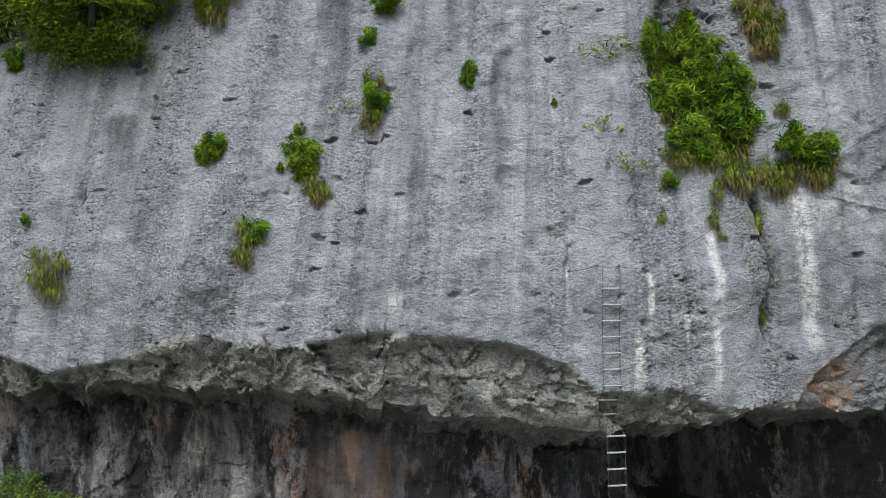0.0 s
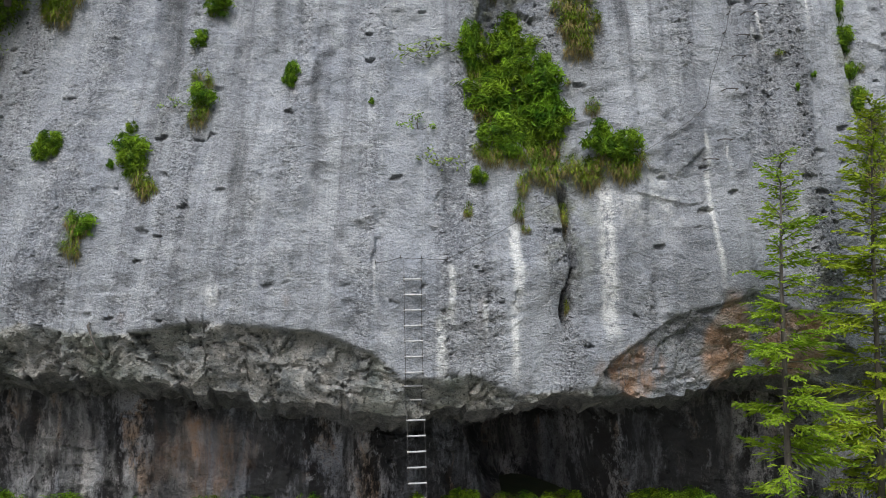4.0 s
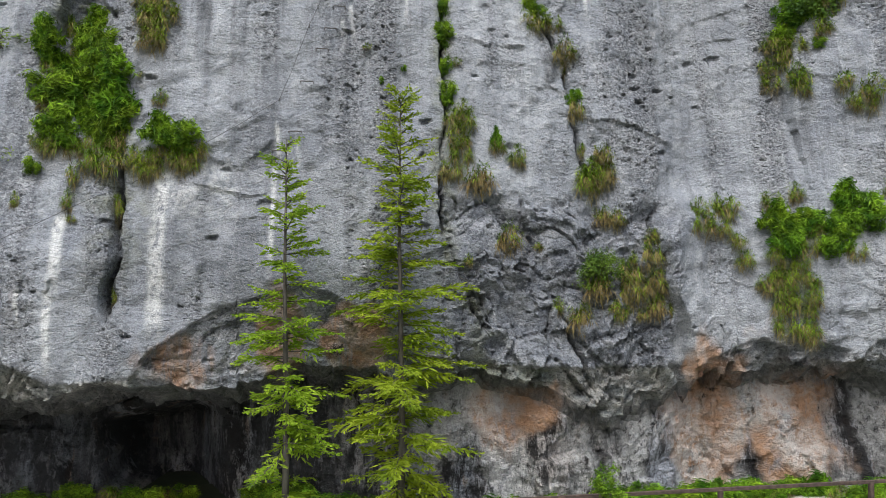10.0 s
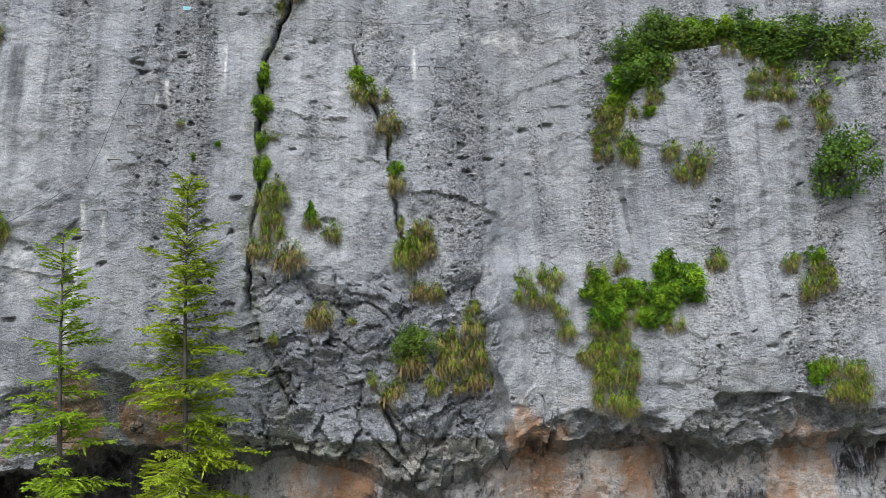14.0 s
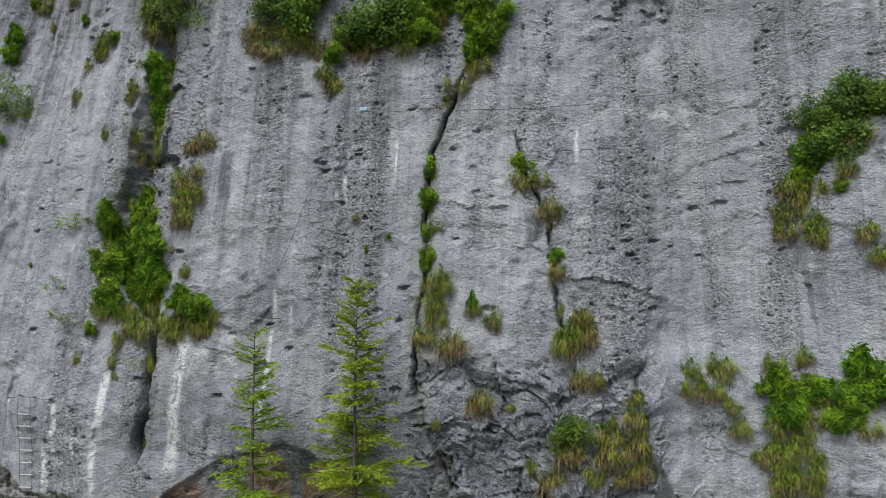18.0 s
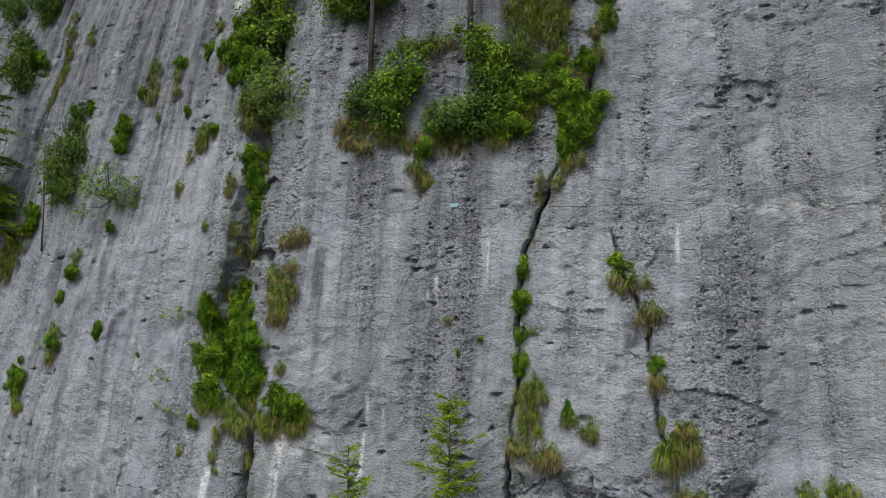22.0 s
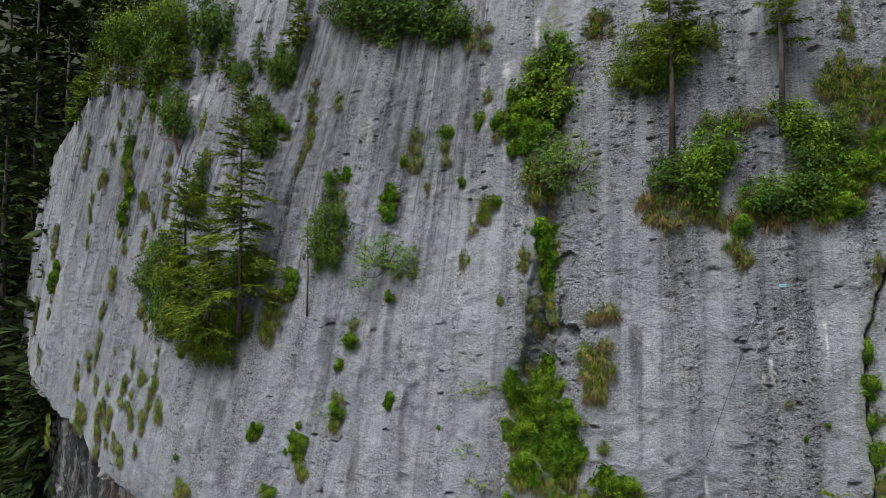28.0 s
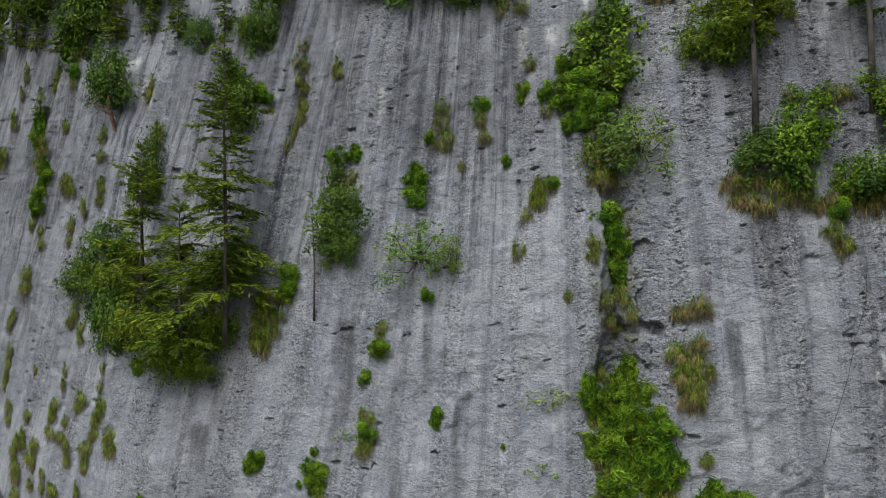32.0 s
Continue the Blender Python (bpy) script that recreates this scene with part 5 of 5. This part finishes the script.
conifer("conifer", (-10.1, 3.4, 11.6), 4.2, 1.4, 8, "low spreading conifer with flat yellow-green sprays on the cliff", SPRAY, 0.05, 0.75, 0.5, spray=1.3)
conifer("conifer", on_wall(5.5, 17.1, 0.12), 5.6, 1.1, 11, "thin pine with a bare pale trunk above the bushes", SPRAY, 0.42, 0.8, 0.4, thick=0.085, spray=1.3)
conifer("conifer", on_wall(8.2, 17.8, 0.12), 5.4, 1.0, 13, "thin pine with a bare grey trunk and few branches", SPRAY, 0.40, 0.6, 0.4, thick=0.085, spray=1.3)
conifer("conifer", on_wall(-6.0, 12.9, 0.15), 3.0, 0.4, 15, "thin sapling with a bare stem standing against the cliff", LEAF_FINE, 0.6, 0.5, 0.5, thick=0.03)


# ---- dark wooded slope beyond the cliff's far edge ----
def slope_point(u, w):
    return -27 - 75 * u, 15 + 60 * w + 8 * u, -4 + 12 * u + 66 * w


def build_hillside():
    us, vs = np.linspace(0, 1, 40), np.linspace(0, 1, 30)
    u, w = np.meshgrid(us, vs)
    x, y, z = slope_point(u, w)
    z = z + 1.5 * fbm(u * 6, w * 6, 3, 121)
    i = np.arange(u.size).reshape(u.shape)
    f = np.stack([i[:-1, :-1], i[:-1, 1:], i[1:, 1:], i[1:, :-1]], -1).reshape(-1, 4)
    ob = mesh_part("hillside", np.stack([x.ravel(), y.ravel(), z.ravel()], 1), f, EARTH, smooth=True)
    tagged(ob, "steep dark wooded slope beyond the cliff", "hillside", kind="structure")


build_hillside()
rnd = random.Random(31)
first = [conifer("forest_tree", (-40, 24, 5), 11, 2.6, 41 + k, "dark forest conifer on the slope beyond the cliff", PINE_DARK, 0.06, 0.6, 0.7, 0.16, 3.0, "forest behind the cliff", 0.3) for k in range(2)]
for k in range(72):
    u, w = rnd.random() * 0.42, rnd.random()
    m = pose(*slope_point(u, w), rz=rnd.uniform(0, 360)) @ Matrix.Scale(rnd.uniform(1.0, 1.5) + 0.7 * w, 4)
    if k < 2:
        first[k].matrix_world = m
    else:
        copy_thing(first[k % 2], m)

# ---- conifers along the upper edge, and a broken tree at the pale scar ----
edge = [conifer("conifer", (0, 0, 0), 5.0, 1.5, 61 + k, "green conifer growing from the upper edge of the cliff", SPRAY, 0.04, 0.9, 0.55, 0.1, 2.0, "conifers along the upper edge", 0.16) for k in range(2)]
rnd = random.Random(91)
for k, (x, z) in enumerate(((-27.5, 23.0), (-25.2, 24.0), (-23.2, 23.6), (-21.6, 23.8), (-19.8, 23.2), (-18.0, 22.6), (-16.5, 22.9), (-15.0, 22.6), (-13.4, 22.6), (-12.0, 22.2), (-10.0, 22.0), (-8.0, 22.6), (-5.0, 22.6), (-9.4, 19.6), (-18.8, 20.2))):
    m = Matrix.Translation(on_wall(x, z, 0.25)) @ pose(0, 0, 0, rz=rnd.uniform(0, 360)) @ Matrix.Scale(rnd.uniform(0.45, 0.8) if k < 13 else 0.4, 4)
    if k < 2:
        edge[k].matrix_world = m
    else:
        copy_thing(edge[k % 2], m)


def broken_tree():
    brown = plain_material("dead_wood", (0.16, 0.07, 0.04), (0.34, 0.20, 0.13), 12, 0.9, bump=0.01)
    at = on_wall(-14.7, 19.2, 0.15)
    root = thing("broken_tree", Matrix.Translation(at), "broken red-brown dead tree hanging beside the pale scar", "tree")
    r = random.Random(4)
    v, f = [], []
    tube(v, f, [(0.1, 0.2, -0.3), (0.0, -0.1, 0.7), (0.12, -0.15, 1.6), (0.05, -0.1, 2.3)], [0.07, 0.06, 0.045, 0.02], 7)
    mesh_part("trunk", v, f, brown, root)
    for k in range(9):
        z0, a, ln = r.uniform(0.2, 2.1), r.uniform(-3, 0), r.uniform(0.5, 1.0)
        d = Vector((math.cos(a), math.sin(a) * 0.6, r.uniform(-0.9, 0.3)))
        v, f = [], []
        p = Vector((0.05, -0.1, z0))
        tube(v, f, [p, p + d * ln * 0.5 + Vector((0, 0, 0.06)), p + d * ln], [0.022, 0.014, 0.004], 5)
        mesh_part("branch", v, f, brown, root)


broken_tree()

def dead_twig():
    at = on_wall(-6.4, 4.95, 0.02)
    root = thing("dead_twig", Matrix.Translation(at), "thin dark dead twig sticking down from the rock edge", "twig")
    v, f = [], []
    tube(v, f, [(0, 0.1, 0.06), (0.02, -0.12, 0.0), (0.12, -0.22, -0.22), (0.22, -0.26, -0.42), (0.40, -0.28, -0.66)], [0.03, 0.028, 0.018, 0.012, 0.004], 7)
    mesh_part("stem", v, f, BARK, root, smooth=True)
    for p, d in (((0.12, -0.22, -0.22), (0.16, -0.05, -0.02)), ((0.22, -0.26, -0.42), (0.05, -0.08, -0.2)), ((0.3, -0.27, -0.53), (0.15, 0.0, -0.03))):
        v, f = [], []
        tube(v, f, [Vector(p), Vector(p) + Vector(d) * 0.5, Vector(p) + Vector(d)], [0.008, 0.006, 0.002], 5)
        mesh_part("side_twig", v, f, BARK, root)


dead_twig()

# ---- plants along the foot of the cliff and the road ----
rnd = random.Random(77)
for k in range(190):
    x = -13 + 38 * (k + rnd.random()) / 190
    lip_y = float(face_y(np.array([x]), np.array([float(np.interp(x, LIP_X, LIP_Z))]))[0])
    foot = lip_y + float(np.interp(x, DEEP_X, DEEP_R)) - 0.4
    if x < 5.5 and rnd.random() < (0.8 if x > 0.5 else 0.55):
        continue
    s = rnd.uniform(0.45, 0.75)
    at = Vector((x, min(foot, 1.45 if x > 7 else 9) - rnd.uniform(0, 0.3), 0.48 + 0.25 * s))
    plant("h" if rnd.random() < 0.75 else "g", at, [(Vector((0, 0, 0)), s * 1.4, s, s)])

for x, z, s in ((-12.0, 1.1, 1.5), (-11.0, 0.9, 1.2), (-13.2, 1.2, 1.6)):
    plant("s", Vector((x, 5.0 - 0.42 * (x + 12), z)), [(Vector((0, 0, 0)), s, s, s)])


def sapling(x, y, z, h):
    root = thing("maple_sapling", pose(x, y, z), "fresh green maple sapling beside the guard rail", "tree")
    v, f = [], []
    tube(v, f, [(0, 0, -0.2), (0.03, 0, h * 0.5), (-0.05, 0, h)], [0.03, 0.022, 0.008], 7)
    mesh_part("trunk", v, f, BARK, root, smooth=True)
    for k, (dx, dz, sc) in enumerate(((0, 0.95, 0.75), (0.12, 0.72, 0.8), (0.45, 0.52, 0.9), (-0.05, 0.5, 0.7), (0.95, 0.42, 0.8), (0.6, 0.3, 0.7))):
        p = tagged(new("foliage", KINDS["m"][k % 2][0][1]), kind="stuff")
        p.parent = root
        p.matrix_local = Matrix.Translation((dx, 0, h * dz)) @ Matrix.Diagonal((sc, sc, sc * 0.8, 1))


sapling(12.45, -1.6, 0.2, 1.7)


# ---- guard rail ----
def guard_rail():
    rust = plain_material("rusty_rail", (0.05, 0.035, 0.03), (0.11, 0.075, 0.06), 14, 0.85, bump=0.004)
    root = thing("guard_rail", pose(0, -1.15, 0.5), "dark rusty guard rail with square posts along the road", "guard rail")
    for k in range(9):
        bm = bmesh.new()
        bmesh.ops.create_cube(bm, size=1, matrix=Matrix.Translation((1.5 + 3.4 * k, 0, 0.40)) @ Matrix.Diagonal((0.09, 0.09, 0.86, 1)))
        bmesh.ops.bevel(bm, geom=bm.edges[:], offset=0.008, segments=1, affect="EDGES")
        part("post", bm, rust, root)
    for z, hgt in ((0.84, 0.07), (0.42, 0.02)):
        bm = bmesh.new()
        bmesh.ops.create_cube(bm, size=1, matrix=Matrix.Translation((14.5, -0.0, z)) @ Matrix.Diagonal((30, 0.06 if z > 0.8 else 0.02, hgt, 1)))
        bmesh.ops.bevel(bm, geom=bm.edges[:], offset=0.006, segments=1, affect="EDGES")
        part("rail" if z > 0.8 else "wire", bm, rust, root)


guard_rail()


# ---- climbing gear: rope ladder, steel cables, iron rungs, plate ----
STEEL = plain_material("worn_aluminium", (0.34, 0.35, 0.36), (0.52, 0.52, 0.52), 20, 0.5, 0.4)
IRON = plain_material("iron", (0.07, 0.065, 0.06), (0.16, 0.14, 0.13), 25, 0.6, 0.5)
WIRE = plain_material("steel_wire", (0.05, 0.05, 0.05), (0.10, 0.10, 0.10), 40, 0.7, 0.0)


def rope_ladder():
    root = thing("rope_ladder", pose(0, 0, 3.1), "wire rope ladder with pale metal rungs hanging over the lip", "ladder")
    heights = [2.74 - 0.297 * k for k in range(18)]
    hang = []
    for h in heights:
        z = 3.1 + h
        y = float(face_y(np.array([0.0]), np.array([z]))[0]) - 0.06 if z > 3.3 else None
        hang.append(y)
    low = min(y for y in hang if y is not None)
    spots = [(-0.05 * h / 2.7, (y if y is not None else low), h) for h, y in zip(heights, hang)]
    for x, y, h in spots:
        v, f = [], []
        tube(v, f, [(x - 0.18, y, h), (x, y, h - 0.004), (x + 0.18, y, h)], [0.018, 0.018, 0.018], 8)
        bar = mesh_part("rung", v, f, STEEL, root, smooth=False)
        for sx in (-0.165, 0.165):
            v, f = [], []
            tube(v, f, [(x + sx, y, h - 0.045), (x + sx, y, h - 0.03), (x + sx, y, h + 0.03), (x + sx, y, h + 0.045)], [0.006, 0.013, 0.013, 0.006], 8)
            mesh_part("clamp", v, f, IRON, bar, "dark metal clamp on the wire")
    for sx in (-0.165, 0.165):
        v, f = [], []
        tube(v, f, [(spots[0][0] + sx, spots[0][1], 3.12)] + [(x + sx, y - 0.005, h) for x, y, h in spots], [0.005] * 19, 5)
        mesh_part("side_wire", v, f, WIRE, root)


rope_ladder()


def cable(label, pts, sag=0.05):
    root = thing("steel_cable", Matrix.Translation(on_wall(*pts[0], 0.1)), label, "cable", "cables on the cliff")
    origin = on_wall(*pts[0], 0.1)
    path = []
    for (ax, az), (bx, bz) in zip(pts, pts[1:]):
        for k in range(8):
            t = k / 8
            path.append(on_wall(ax + (bx - ax) * t, az + (bz - az) * t - sag * 4 * t * (1 - t), 0.10) - origin)
    path.append(on_wall(*pts[-1], 0.1) - origin)
    v, f = [], []
    tube(v, f, path, [0.006] * len(path), 5)
    mesh_part("wire", v, f, WIRE, root)
    for p in pts:
        q = on_wall(*p, 0.0) - origin
        v, f = [], []
        tube(v, f, [q + Vector((0, 0.1, 0)), q + Vector((0, -0.10, 0)), q + Vector((0, -0.12, 0.035))], [0.014, 0.014, 0.016], 6)
        mesh_part("anchor", v, f, IRON, root)


cable("thin steel cable above the rope ladder on the rock", [(-0.74, 6.16), (-0.27, 6.26), (0.13, 6.24), (0.62, 6.22), (2.12, 7.0)], 0.02)
cable("thin steel cable crossing the gully up to the rungs", [(2.12, 7.0), (4.54, 8.3), (6.18, 9.39)])
cable("thin steel cable running up beside the iron rungs", [(6.18, 9.39), (6.78, 11.08), (6.96, 11.55), (7.42, 12.8), (7.52, 13.36)], 0.0)
cable("thin steel cable running level over the grey face", [(7.52, 13.36), (9.94, 13.42), (12.0, 13.42), (14.7, 13.7), (16.8, 14.08), (19.04, 14.92)])


def iron_rung(x, z):
    at = on_wall(x, z, 0.0)
    root = thing("iron_rung", Matrix.Translation(at), "bent iron rung let into the rock face", "rung", "iron rungs on the cliff")
    v, f = [], []
    tube(v, f, [(-0.13, 0.2, 0), (-0.13, -0.13, 0), (-0.115, -0.15, 0), (0.115, -0.15, 0), (0.13, -0.13, 0), (0.13, 0.2, 0)], [0.011] * 6, 6)
    mesh_part("bar", v, f, IRON, root)


for x, z in ((7.42, 11.57), (7.79, 11.82), (7.24, 11.05), (7.06, 10.55), (6.75, 9.78), (6.52, 8.68), (6.19, 8.26), (13.02, 12.33), (13.5, 12.35), (13.91, 12.39), (8.0, 12.3)):
    iron_rung(x, z)


def marker_plate():
    blue = plain_material("pale_blue_paint", (0.25, 0.55, 0.66), (0.32, 0.62, 0.72), 30, 0.5)
    at = on_wall(8.02, 13.44, 0.05)
    root = thing("marker_plate", Matrix.Translation(at), "small pale blue metal plate fixed to the rock", "sign")
    bm = bmesh.new()
    bmesh.ops.create_cube(bm, size=1, matrix=Matrix.Diagonal((0.17, 0.012, 0.085, 1)))
    bmesh.ops.bevel(bm, geom=bm.edges[:], offset=0.003, segments=1, affect="EDGES")
    part("plate", bm, blue, root)
    v, f = [], []
    tube(v, f, [(0, 0.15, 0), (0, -0.012, 0)], [0.012, 0.012], 6)
    mesh_part("bolt", v, f, IRON, root)


marker_plate()
